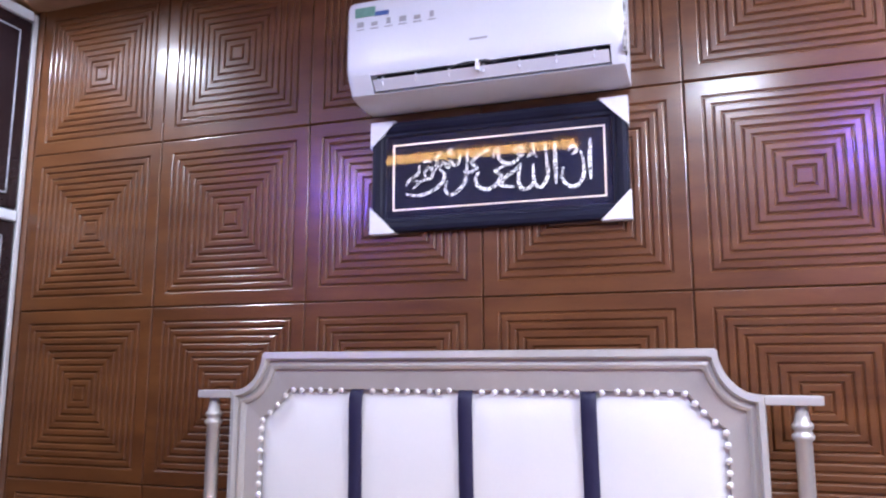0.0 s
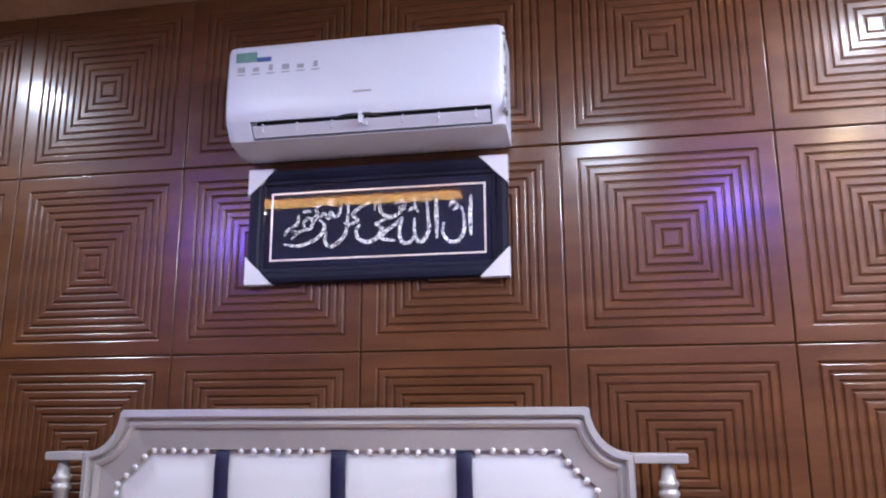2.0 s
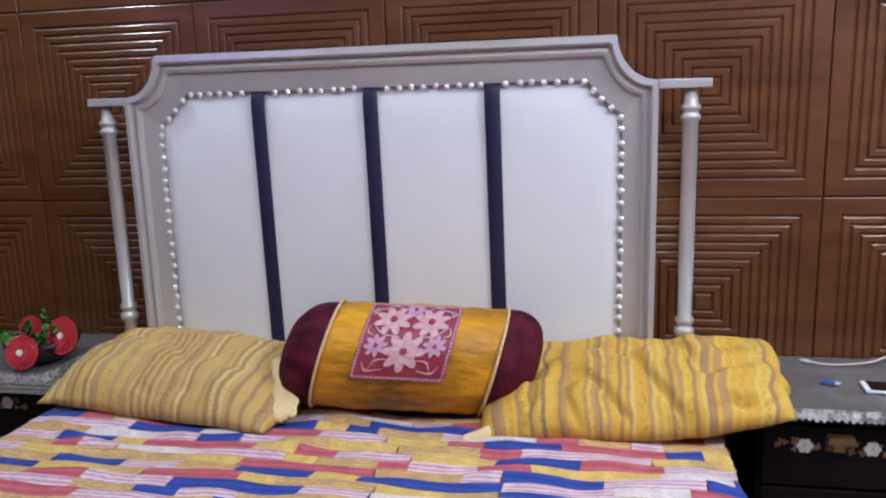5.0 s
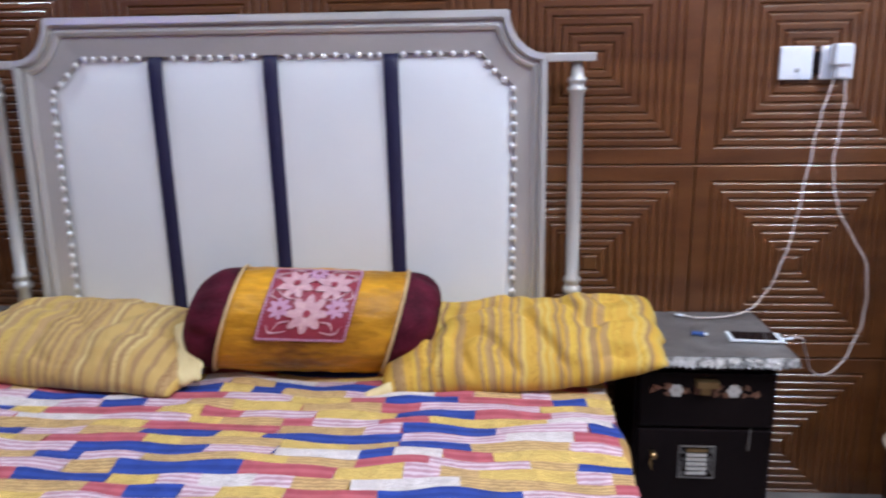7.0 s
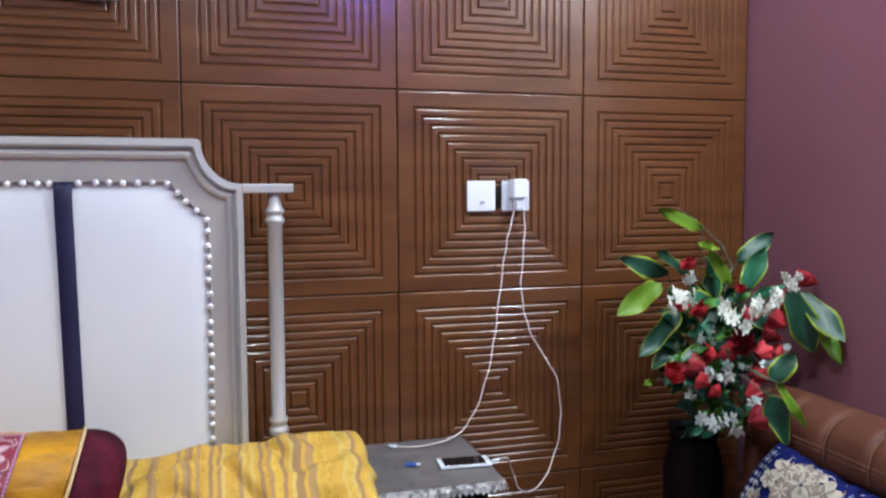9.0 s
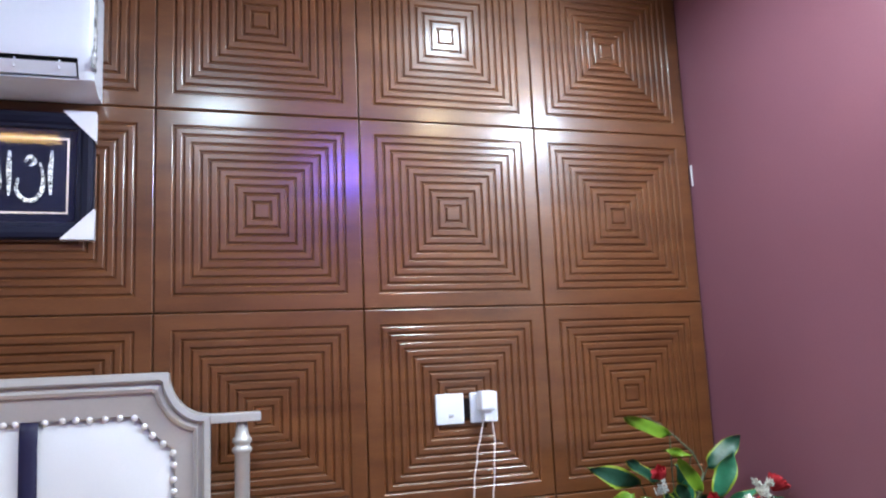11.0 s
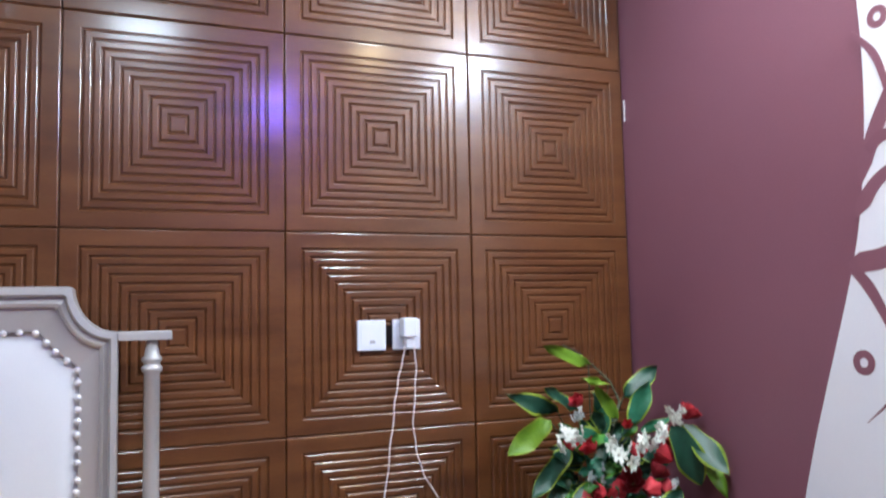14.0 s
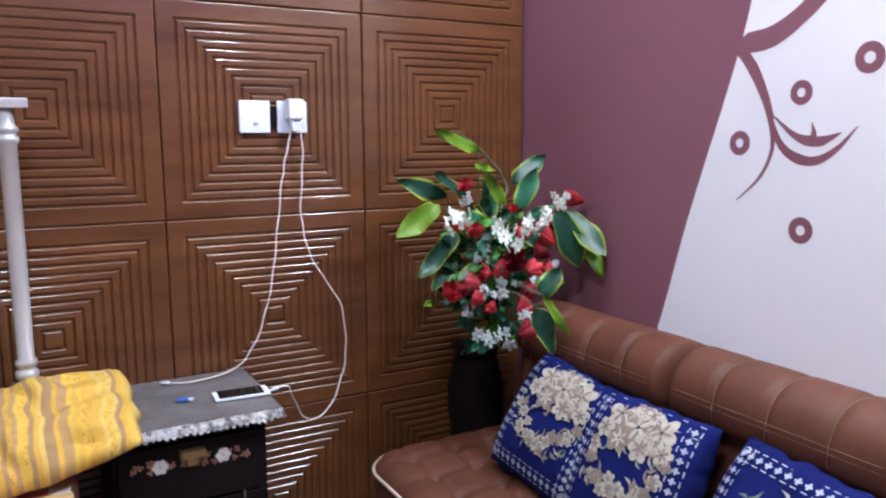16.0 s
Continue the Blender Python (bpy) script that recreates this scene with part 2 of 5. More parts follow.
def patchwork():
    """Rows of random-length patches on the UV sheet, in metres, with woven stripes in some."""
    m, nt, p = nodes_of("patchwork_cotton")
    uv = add(nt, "ShaderNodeTexCoord")
    warp = add(nt, "ShaderNodeTexNoise", Scale=7.0, Detail=2.0)
    nt.links.new(uv.outputs["UV"], warp.inputs["Vector"])
    wv = nt.nodes.new("ShaderNodeVectorMath")
    wv.operation = "MULTIPLY_ADD"
    nt.links.new(warp.outputs["Color"], wv.inputs[0])
    wv.inputs[1].default_value = (0.03, 0.022, 0)
    nt.links.new(uv.outputs["UV"], wv.inputs[2])
    sep = add(nt, "ShaderNodeSeparateXYZ")
    nt.links.new(wv.outputs[0], sep.inputs[0])

    def math_node(op, a, b=None):
        n = nt.nodes.new("ShaderNodeMath")
        n.operation = op
        for i, v in enumerate((a, b)):
            if v is None:
                continue
            if isinstance(v, (int, float)):
                n.inputs[i].default_value = v
            else:
                nt.links.new(v, n.inputs[i])
        return n.outputs[0]

    row = math_node("FLOOR", math_node("DIVIDE", sep.outputs["Y"], 0.040))
    w1 = nt.nodes.new("ShaderNodeTexWhiteNoise")
    w1.noise_dimensions = "1D"
    nt.links.new(row, w1.inputs["W"])
    length = math_node("ADD", math_node("MULTIPLY", w1.outputs["Value"], 0.11), 0.15)
    col = math_node("FLOOR", math_node("ADD", math_node("DIVIDE", sep.outputs["X"], length), math_node("MULTIPLY", w1.outputs["Value"], 37.0)))
    cell = add(nt, "ShaderNodeCombineXYZ")
    nt.links.new(row, cell.inputs[0])
    nt.links.new(col, cell.inputs[1])
    w2 = nt.nodes.new("ShaderNodeTexWhiteNoise")
    w2.noise_dimensions = "2D"
    nt.links.new(cell.outputs[0], w2.inputs["Vector"])
    base = ramp_of(nt, [(0.0, (0.42, 0.075, 0.095)), (0.24, (0.50, 0.30, 0.10)), (0.46, (0.62, 0.40, 0.06)), (0.56, (0.52, 0.40, 0.44)),
                        (0.72, (0.03, 0.055, 0.32)), (0.86, (0.66, 0.58, 0.55)), (0.94, (0.44, 0.14, 0.16))], True)
    nt.links.new(w2.outputs["Value"], base.inputs[0])
    # woven stripes inside the patches
    st = add(nt, "ShaderNodeTexNoise", Scale=1.0, Detail=1.0)
    sv = nt.nodes.new("ShaderNodeVectorMath")
    sv.operation = "MULTIPLY"
    nt.links.new(wv.outputs[0], sv.inputs[0])
    sv.inputs[1].default_value = (3, 110, 1)
    nt.links.new(sv.outputs[0], st.inputs["Vector"])
    sr = ramp_of(nt, [(0.42, (0.72, 0.68, 0.72)), (0.58, (1.12, 1.05, 0.95))])
    nt.links.new(st.outputs["Fac"], sr.inputs[0])
    mul = nt.nodes.new("ShaderNodeMix")
    mul.data_type, mul.blend_type = "RGBA", "MULTIPLY"
    mul.inputs["Factor"].default_value = 0.75
    nt.links.new(base.outputs[0], mul.inputs["A"])
    nt.links.new(sr.outputs[0], mul.inputs["B"])
    nt.links.new(mul.outputs["Result"], p.inputs["Base Color"])
    p.inputs["Roughness"].default_value = 0.85
    fine = add(nt, "ShaderNodeTexNoise", Scale=300.0)
    nt.links.new(uv.outputs["UV"], fine.inputs["Vector"])
    b = add(nt, "ShaderNodeBump", Strength=0.3, Distance=0.002)
    nt.links.new(fine.outputs["Fac"], b.inputs["Height"])
    nt.links.new(b.outputs[0], p.inputs["Normal"])
    return m


def striped(name, tones, width):
    """Woven stripes across the UV sheet's first axis, with rows of small stitched marks."""
    m, nt, p = nodes_of(name)
    uv = add(nt, "ShaderNodeTexCoord")
    warp = add(nt, "ShaderNodeTexNoise", Scale=6.0)
    nt.links.new(uv.outputs["UV"], warp.inputs["Vector"])
    wv = nt.nodes.new("ShaderNodeVectorMath")
    wv.operation = "MULTIPLY_ADD"
    nt.links.new(warp.outputs["Color"], wv.inputs[0])
    wv.inputs[1].default_value = (0.008, 0, 0)
    nt.links.new(uv.outputs["UV"], wv.inputs[2])
    sep = add(nt, "ShaderNodeSeparateXYZ")
    nt.links.new(wv.outputs[0], sep.inputs[0])
    d = nt.nodes.new("ShaderNodeMath")
    d.operation = "DIVIDE"
    d.inputs[1].default_value = width
    nt.links.new(sep.outputs["X"], d.inputs[0])
    fl = nt.nodes.new("ShaderNodeMath")
    fl.operation = "FLOOR"
    nt.links.new(d.outputs[0], fl.inputs[0])
    wn = nt.nodes.new("ShaderNodeTexWhiteNoise")
    wn.noise_dimensions = "1D"
    nt.links.new(fl.outputs[0], wn.inputs["W"])
    base = ramp_of(nt, tones, True)
    nt.links.new(wn.outputs["Value"], base.inputs[0])
    vo = add(nt, "ShaderNodeTexVoronoi", Scale=150.0)
    nt.links.new(wv.outputs[0], vo.inputs["Vector"])
    vr = ramp_of(nt, [(0.2, (0.7, 0.6, 0.48)), (0.45, (1, 1, 1))])
    nt.links.new(vo.outputs["Distance"], vr.inputs[0])
    mul = nt.nodes.new("ShaderNodeMix")
    mul.data_type, mul.blend_type = "RGBA", "MULTIPLY"
    gate = nt.nodes.new("ShaderNodeMath")
    gate.operation = "GREATER_THAN"
    gate.inputs[1].default_value = 0.62
    nt.links.new(wn.outputs["Color"], gate.inputs[0])
    nt.links.new(gate.outputs[0], mul.inputs["Factor"])
    nt.links.new(base.outputs[0], mul.inputs["A"])
    nt.links.new(vr.outputs[0], mul.inputs["B"])
    nt.links.new(mul.outputs["Result"], p.inputs["Base Color"])
    p.inputs["Roughness"].default_value = 0.8
    fine = add(nt, "ShaderNodeTexNoise", Scale=240.0)
    nt.links.new(uv.outputs["UV"], fine.inputs["Vector"])
    b = add(nt, "ShaderNodeBump", Strength=0.3, Distance=0.002)
    nt.links.new(fine.outputs["Fac"], b.inputs["Height"])
    fold = add(nt, "ShaderNodeTexNoise", Scale=22.0, Detail=2.0, Distortion=0.6)
    nt.links.new(uv.outputs["UV"], fold.inputs["Vector"])
    b2 = add(nt, "ShaderNodeBump", Strength=0.45, Distance=0.012)
    nt.links.new(fold.outputs["Fac"], b2.inputs["Height"])
    nt.links.new(b.outputs[0], b2.inputs["Normal"])
    nt.links.new(b2.outputs[0], p.inputs["Normal"])
    return m


M_PATCH = patchwork()


def cotton(name, c1, c2, bands, zig=0.0):
    """Plain or banded woven cotton; the bands run along the object's x, in metres."""
    m, nt, p = nodes_of(name)
    uv = add(nt, "ShaderNodeTexCoord")
    info = add(nt, "ShaderNodeObjectInfo")
    wave = add(nt, "ShaderNodeTexWave", Scale=bands, Distortion=zig, Detail=1.0)
    wave.inputs["Detail Scale"].default_value = 3.0
    wave.bands_direction = "Y"
    nt.links.new(uv.outputs["Object"], wave.inputs["Vector"])
    ph = nt.nodes.new("ShaderNodeMath")
    ph.operation = "MULTIPLY"
    ph.inputs[1].default_value = 6.28
    nt.links.new(info.outputs["Random"], ph.inputs[0])
    nt.links.new(ph.outputs[0], wave.inputs["Phase Offset"])
    blot = add(nt, "ShaderNodeTexNoise", Scale=26.0, Detail=4.0)
    nt.links.new(uv.outputs["Object"], blot.inputs["Vector"])
    r = ramp_of(nt, [(0.25, c1), (0.75, c2)])
    nt.links.new(wave.outputs["Fac"], r.inputs[0])
    r2 = ramp_of(nt, [(0.3, (0.8, 0.78, 0.78)), (0.7, (1.1, 1.1, 1.08))])
    nt.links.new(blot.outputs["Fac"], r2.inputs[0])
    mul = nt.nodes.new("ShaderNodeMix")
    mul.data_type, mul.blend_type = "RGBA", "MULTIPLY"
    mul.inputs["Factor"].default_value = 1.0
    nt.links.new(r.outputs[0], mul.inputs["A"])
    nt.links.new(r2.outputs[0], mul.inputs["B"])
    nt.links.new(mul.outputs["Result"], p.inputs["Base Color"])
    p.inputs["Roughness"].default_value = 0.85
    fine = add(nt, "ShaderNodeTexNoise", Scale=320.0)
    nt.links.new(uv.outputs["Object"], fine.inputs["Vector"])
    b = add(nt, "ShaderNodeBump", Strength=0.35, Distance=0.002)
    nt.links.new(fine.outputs["Fac"], b.inputs["Height"])
    pucker = add(nt, "ShaderNodeTexNoise", Scale=38.0, Detail=2.0)
    nt.links.new(uv.outputs["Object"], pucker.inputs["Vector"])
    b2 = add(nt, "ShaderNodeBump", Strength=0.5, Distance=0.008)
    nt.links.new(pucker.outputs["Fac"], b2.inputs["Height"])
    nt.links.new(b.outputs[0], b2.inputs["Normal"])
    nt.links.new(b2.outputs[0], p.inputs["Normal"])
    return m


PATCHES = [(cotton("red_cotton", (0.40, 0.075, 0.105), (0.48, 0.115, 0.15), 12), 6), (cotton("blue_cotton", (0.014, 0.040, 0.26), (0.026, 0.062, 0.34), 12), 4),
           (cotton("tan_striped_cotton", (0.40, 0.25, 0.115), (0.63, 0.42, 0.18), 30, 4.0), 8), (cotton("yellow_woven_cotton", (0.50, 0.32, 0.09), (0.76, 0.56, 0.17), 60, 5.0), 4),
           (cotton("lilac_striped_cotton", (0.48, 0.27, 0.35), (0.68, 0.55, 0.65), 20, 2.0), 7), (cotton("white_woven_cotton", (0.52, 0.45, 0.46), (0.80, 0.74, 0.76), 60, 5.0), 2)]
M_STRIPE = striped("tan_striped_cotton", [(0.0, (0.50, 0.33, 0.11)), (0.26, (0.35, 0.21, 0.09)), (0.46, (0.55, 0.37, 0.10)), (0.66, (0.42, 0.265, 0.115)), (0.84, (0.60, 0.44, 0.18))], 0.0130)
M_STRIPE_Y = striped("yellow_striped_cotton", [(0.0, (0.56, 0.33, 0.042)), (0.30, (0.33, 0.195, 0.080)), (0.50, (0.60, 0.38, 0.050)), (0.72, (0.40, 0.24, 0.09)), (0.86, (0.58, 0.40, 0.10))], 0.0105)


# ---- mesh helpers ----
def link_mesh(name, bm, material, parent=None, label="", smooth=False):
    me = bpy.data.meshes.new(name)
    bmesh.ops.recalc_face_normals(bm, faces=bm.faces)
    bm.to_mesh(me)
    bm.free()
    me.materials.append(material)
    if smooth:
        me.polygons.foreach_set("use_smooth", [True] * len(me.polygons))
    ob = new(name, me)
    if parent is not None:
        ob.parent = parent
    return tagged(ob, label)


def part(name, bm, material, parent, label="", smooth=False):
    return link_mesh(name, bm, material, parent, label, smooth)


def thing(name, label, category, group="", at=(0, 0, 0)):
    ob = new(name)
    ob.location = at
    ob.empty_display_size = 0.1
    return tagged(ob, label, category, group)


def box(bm, x0, x1, y0, y1, z0, z1, bevel=0.0):
    r = bmesh.ops.create_cube(bm, size=1)
    for v in r["verts"]:
        v.co = Vector((x0 + (v.co.x + 0.5) * (x1 - x0), y0 + (v.co.y + 0.5) * (y1 - y0), z0 + (v.co.z + 0.5) * (z1 - z0)))
    if bevel:
        bmesh.ops.bevel(bm, geom=list({e for v in r["verts"] for e in v.link_edges}), offset=bevel, segments=2, profile=0.6, affect="EDGES")
    return bm


def block(*a, bevel=0.0):
    return box(bmesh.new(), *a, bevel=bevel)


def catmull(pts, n=8):
    pts = [Vector(p) for p in pts]
    ext = [2 * pts[0] - pts[1], *pts, 2 * pts[-1] - pts[-2]]
    out = []
    for i in range(len(pts) - 1):
        a, b, c, d = ext[i:i + 4]
        for k in range(n):
            t = k / n
            out.append(0.5 * (2 * b + (c - a) * t + (2 * a - 5 * b + 4 * c - d) * t * t + (3 * b - a - 3 * c + d) * t ** 3))
    return out + [pts[-1]]


def loft(bm, rings, closed=True, caps=True):
    """Joins rings of points, each as long as the next."""
    vs = [[bm.verts.new(p) for p in r] for r in rings]
    n = len(vs[0])
    for a, b in zip(vs, vs[1:]):
        for i in range(n if closed else n - 1):
            j = (i + 1) % n
            bm.faces.new((a[i], a[j], b[j], b[i]))
    if caps and closed:
        bm.faces.new(vs[0])
        bm.faces.new(vs[-1])
    return vs


def lathe(bm, profile, at=(0, 0, 0), n=20):
    """Turns (radius, height) pairs about the upright axis."""
    return loft(bm, [[(at[0] + r * math.cos(2 * math.pi * k / n), at[1] + r * math.sin(2 * math.pi * k / n), at[2] + z) for k in range(n)] for r, z in profile])


def tube(bm, path, radius, n=8):
    rings = []
    for i, p in enumerate(path):
        d = (path[min(i + 1, len(path) - 1)] - path[max(i - 1, 0)]).normalized()
        a = d.cross(Vector((0.31, 0.87, 0.38))).normalized()
        b = d.cross(a)
        r = radius(i / (len(path) - 1)) if callable(radius) else radius
        rings.append([p + r * (math.cos(2 * math.pi * k / n) * a + math.sin(2 * math.pi * k / n) * b) for k in range(n)])
    loft(bm, rings)
    return bm


def ribbon(bm, pts, widths, place, thick, n=6):
    """A flat tapered stroke along 2D points; place(u, v, h) puts it in the world."""
    path = catmull([(*p, 0) for p in pts], n) if len(pts) > 2 else [Vector((*p, 0)) for p in pts]
    m = len(path)
    rows = []
    for i, p in enumerate(path):
        d = (path[min(i + 1, m - 1)] - path[max(i - 1, 0)]).normalized()
        t = i / (m - 1) * (len(widths) - 1)
        k = min(int(t), len(widths) - 2)
        w = 0.5 * (widths[k] + (widths[k + 1] - widths[k]) * (t - k))
        s = Vector((-d.y, d.x, 0)) * max(w, 0.0004)
        rows.append((p + s, p - s))
    rings = [[place(a.x, a.y, 0), place(a.x, a.y, thick), place(b.x, b.y, thick), place(b.x, b.y, 0)] for a, b in rows]
    loft(bm, rings)


def disc(bm, u, v, r, place, thick, n=12, inner=0.0, squash=1.0):
    """A flat disc or ring with thickness."""
    out = [(u + r * math.cos(2 * math.pi * k / n), v + squash * r * math.sin(2 * math.pi * k / n)) for k in range(n)]
    if inner:
        inn = [(u + inner * math.cos(2 * math.pi * k / n), v + squash * inner * math.sin(2 * math.pi * k / n)) for k in range(n)]
        loft(bm, [[place(*p, 0) for p in out], [place(*p, thick) for p in out], [place(*p, thick) for p in inn], [place(*p, 0) for p in inn]], caps=False)
    else:
        loft(bm, [[place(*p, 0) for p in out], [place(*p, thick) for p in out]])


def petals(bm, u, v, r, count, place, thick, turn=0.0, wide=0.55, n=8):
    """A flower of rounded flat petals."""
    for i in range(count):
        a = turn + 2 * math.pi * i / count
        c, s = math.cos(a), math.sin(a)
        out = []
        for k in range(n):
            t = 2 * math.pi * k / n
            x, y = r * (0.56 + 0.46 * math.cos(t)), r * wide * 0.75 * math.sin(t)
            out.append((u + x * c - y * s, v + x * s + y * c))
        loft(bm, [[place(*p, 0) for p in out], [place(*p, thick * (1 + 0.15 * (i % 2))) for p in out]])


# ---- the room ----
def structure(name, bm, material, label="", category="wall"):
    return tagged(link_mesh(name, bm, material), label, category, kind="structure")


floor = structure("floor", block(-2.5, 2.56, -4.45, 0.0, FLOOR - 0.12, FLOOR), M_FLOOR, "pale polished stone floor of the bedroom", "floor")
wall_north = structure("wall_north", block(-2.5, 2.56, 0.013, 0.16, FLOOR - 0.12, CEIL + 0.2), M_GAP, "bedroom wall clad in brown square relief panels", "wall")
wall_east = structure("wall_east", block(2.41, 2.56, -4.45, 0.012, FLOOR - 0.12, CEIL + 0.2), M_PURPLE, "mauve painted wall with a white curved mural", "wall")
wall_south = structure("wall_south", block(-2.5, 2.56, -4.6, -4.45, FLOOR - 0.12, CEIL + 0.2), M_PLAIN, "plain plum painted wall of the bedroom", "wall")
wall_west = structure("wall_west", block(-2.62, -2.5, -4.45, 0.012, FLOOR - 0.12, CEIL + 0.2), M_PLAIN, "plain plum painted wall behind the wardrobe", "wall")


def build_ceiling():
    bm = block(-2.5, 2.409, -2.66, 0.012, CEIL, CEIL + 0.15)
    box(bm, -2.5, 2.409, -4.449, -2.66, CEIL + 0.10, CEIL + 0.15)
    return structure("ceiling", bm, M_CEIL, "brown painted plaster ceiling with a raised tray", "ceiling")


ceiling = build_ceiling()
structure("trim", block(-2.45, 2.405, -2.65, -2.27, CEIL - 0.012, CEIL - 0.002, bevel=0.003), M_GOLD, "gold painted ceiling moulding round the tray", "moulding")
# added glowing strip: the lit stretch of moulding, not a lamp of its own
strip = thing("lit_moulding_glow", "glowing amber strip standing in for the lit stretch of gold moulding", "light strip", at=(-0.92, -2.45, CEIL - 0.013))
part("glow_face", block(-0.86, 0.86, -0.085, 0.085, -0.008, -0.001, bevel=0.002), M_STRIP, strip, "glowing amber face of the lit moulding")
bm = bmesh.new()
ribbon(bm, [(0.828, -0.194), (0.867, -0.238), (0.93, -0.276), (0.97, -0.316), (1.052, -0.364)], [0.0006, 0.0022, 0.0014, 0.0005], lambda u, v, h: (u, v, CEIL - 0.001 - h), 0.0015)
tagged(part("ceiling_crack", bm, M_CRACK, ceiling, "thin crack in the brown plaster"), kind="structure")


def panel_mesh():
    """One square relief panel: concentric grooves round a small centre square."""
    half = [(0.2988, 0.013), (0.2988, 0.0040), (0.2982, 0.0024), (0.2970, 0.0010), (0.2955, 0.0002), (0.2945, 0.0), (0.2940, 0.0)]
    for k in range(9, -1, -1):
        h = 0.025 + 0.0247 * k
        wave = [(0.0062, 0.0), (0.0046, 0.0009), (0.0026, 0.0027), (0.0008, 0.0056)]
        half += [(h + a, b) for a, b in wave] + [(h - a, b) for a, b in reversed(wave)]
    bm = bmesh.new()
    rings = [[(-h, y, -h), (h, y, -h), (h, y, h), (-h, y, h)] for h, y in half]
    vs = loft(bm, rings, caps=False)
    bm.faces.new(vs[-1])
    bmesh.ops.recalc_face_normals(bm, faces=bm.faces)
    me = bpy.data.meshes.new("wall_panel")
    bm.to_mesh(me)
    bm.free()
    me.materials.append(M_PANEL)
    return me


PANEL = panel_mesh()
rng = random.Random(4)
for i in range(-3, 4):
    for j in range(5):
        ob = new("wall_panel", PANEL)
        ob.parent = wall_north
        ob.location = (0.6 * i + 0.3, rng.uniform(-0.0012, 0.0012), 0.6 * j + 0.3)
        ob.rotation_euler = (rng.uniform(-0.003, 0.003), rng.uniform(-0.001, 0.001), rng.uniform(-0.003, 0.003))
part("corner_strip", block(-1.83, -1.802, 0.0, 0.012, FLOOR, CEIL), M_PANEL, wall_north)

part("corner_chip", block(2.4035, 2.4085, -0.008, -0.0035, 2.215, 2.292, bevel=0.001), M_CARD, wall_east, "white chip of bare plaster")

# mural on the mauve wall
on_east = lambda u, v, h: (2.4095 - h, u, v)


def mural():
    edge = catmull([(-0.53, 0.50, 0), (-0.667, 0.886, 0), (-0.763, 1.22, 0), (-0.893, 1.62, 0), (-0.938, 1.82, 0), (-0.958, 2.02, 0),
                    (-0.960, 2.22, 0), (-0.945, 2.41, 0), (-0.902, 2.61, 0), (-0.835, 2.76, 0), (-0.66, 2.998, 0)], 6)
    bm = bmesh.new()
    loft(bm, [[on_east(p.x, p.y, 0), on_east(p.x, p.y, 0.0006), on_east(-4.44, p.y, 0.0006), on_east(-4.44, p.y, 0)] for p in edge])
    m = structure("mural", bm, M_MURAL, "white painted mural field with a curved edge", "mural")
    over = lambda u, v, h: on_east(u, v, (0.0006 + h) * (h > 0))
    strokes = [
        ([(-0.908, 1.636), (-0.952, 1.585), (-0.995, 1.505), (-1.016, 1.435), (-1.016, 1.383), (-0.987, 1.324), (-0.924, 1.265)], [0.026, 0.03, 0.022, 0.014, 0.010, 0.008, 0.002]),
        ([(-1.010, 1.47), (-1.040, 1.405), (-1.085, 1.374), (-1.135, 1.370), (-1.183, 1.398), (-1.226, 1.446)], [0.004, 0.018, 0.024, 0.020, 0.012, 0.002]),
        ([(-1.016, 1.472), (-1.070, 1.429), (-1.109, 1.414), (-1.146, 1.414), (-1.190, 1.432)], [0.003, 0.014, 0.024, 0.022, 0.002]),
        ([(-1.118, 1.41), (-1.124, 1.43), (-1.118, 1.456)], [0.02, 0.014, 0.001]),
        ([(-0.900, 1.640), (-0.935, 1.646), (-1.000, 1.655), (-1.066, 1.690), (-1.130, 1.745), (-1.175, 1.82), (-1.19, 1.91)], [0.012, 0.05, 0.05, 0.042, 0.04, 0.035, 0.004]),
        ([(-0.945, 2.206), (-1.001, 2.139), (-1.030, 2.052), (-1.034, 1.99)], [0.012, 0.02, 0.018, 0.02]),
        ([(-0.946, 1.83), (-0.962, 1.885), (-1.004, 1.975), (-1.059, 2.071), (-1.105, 2.150), (-1.18, 2.22)], [0.004, 0.04, 0.04, 0.034, 0.03, 0.006]),
        ([(-0.97, 1.91), (-1.010, 1.938), (-1.068, 1.934), (-1.12, 1.96), (-1.16, 2.01)], [0.03, 0.03, 0.026, 0.02, 0.002]),
        ([(-0.926, 1.752), (-0.952, 1.79), (-0.995, 1.838), (-1.057, 1.868), (-1.12, 1.87)], [0.004, 0.04, 0.032, 0.024, 0.003]),
    ]
    for pts, widths in strokes:
        bm = bmesh.new()
        lift = 0.00006 * len(m.children)
        ribbon(bm, [(u + 0.010, v + 0.007) for u, v in pts], widths, lambda u, v, h: over(u, v, h + lift * (h > 0)), 0.0004, 8)
        part("mural_swirl", bm, M_SWIRL, m, "mauve painted curling branch")
    for u, v, r in ((-0.915, 1.414, 0.030), (-1.076, 1.529, 0.028), (-1.097, 1.216, 0.031), (-1.230, 1.594, 0.033), (-1.030, 2.328, 0.040), (-1.008, 2.228, 0.027)):
        bm = bmesh.new()
        disc(bm, u, v, r, over, 0.0006, 24, inner=r * 0.38)
        part("mural_ring", bm, M_SWIRL, m, "mauve painted ring")
    bm = bmesh.new()
    petals(bm, -1.11, 2.225, 0.034, 5, over, 0.0006)
    part("mural_flower", bm, M_SWIRL, m, "mauve painted five-petal flower")


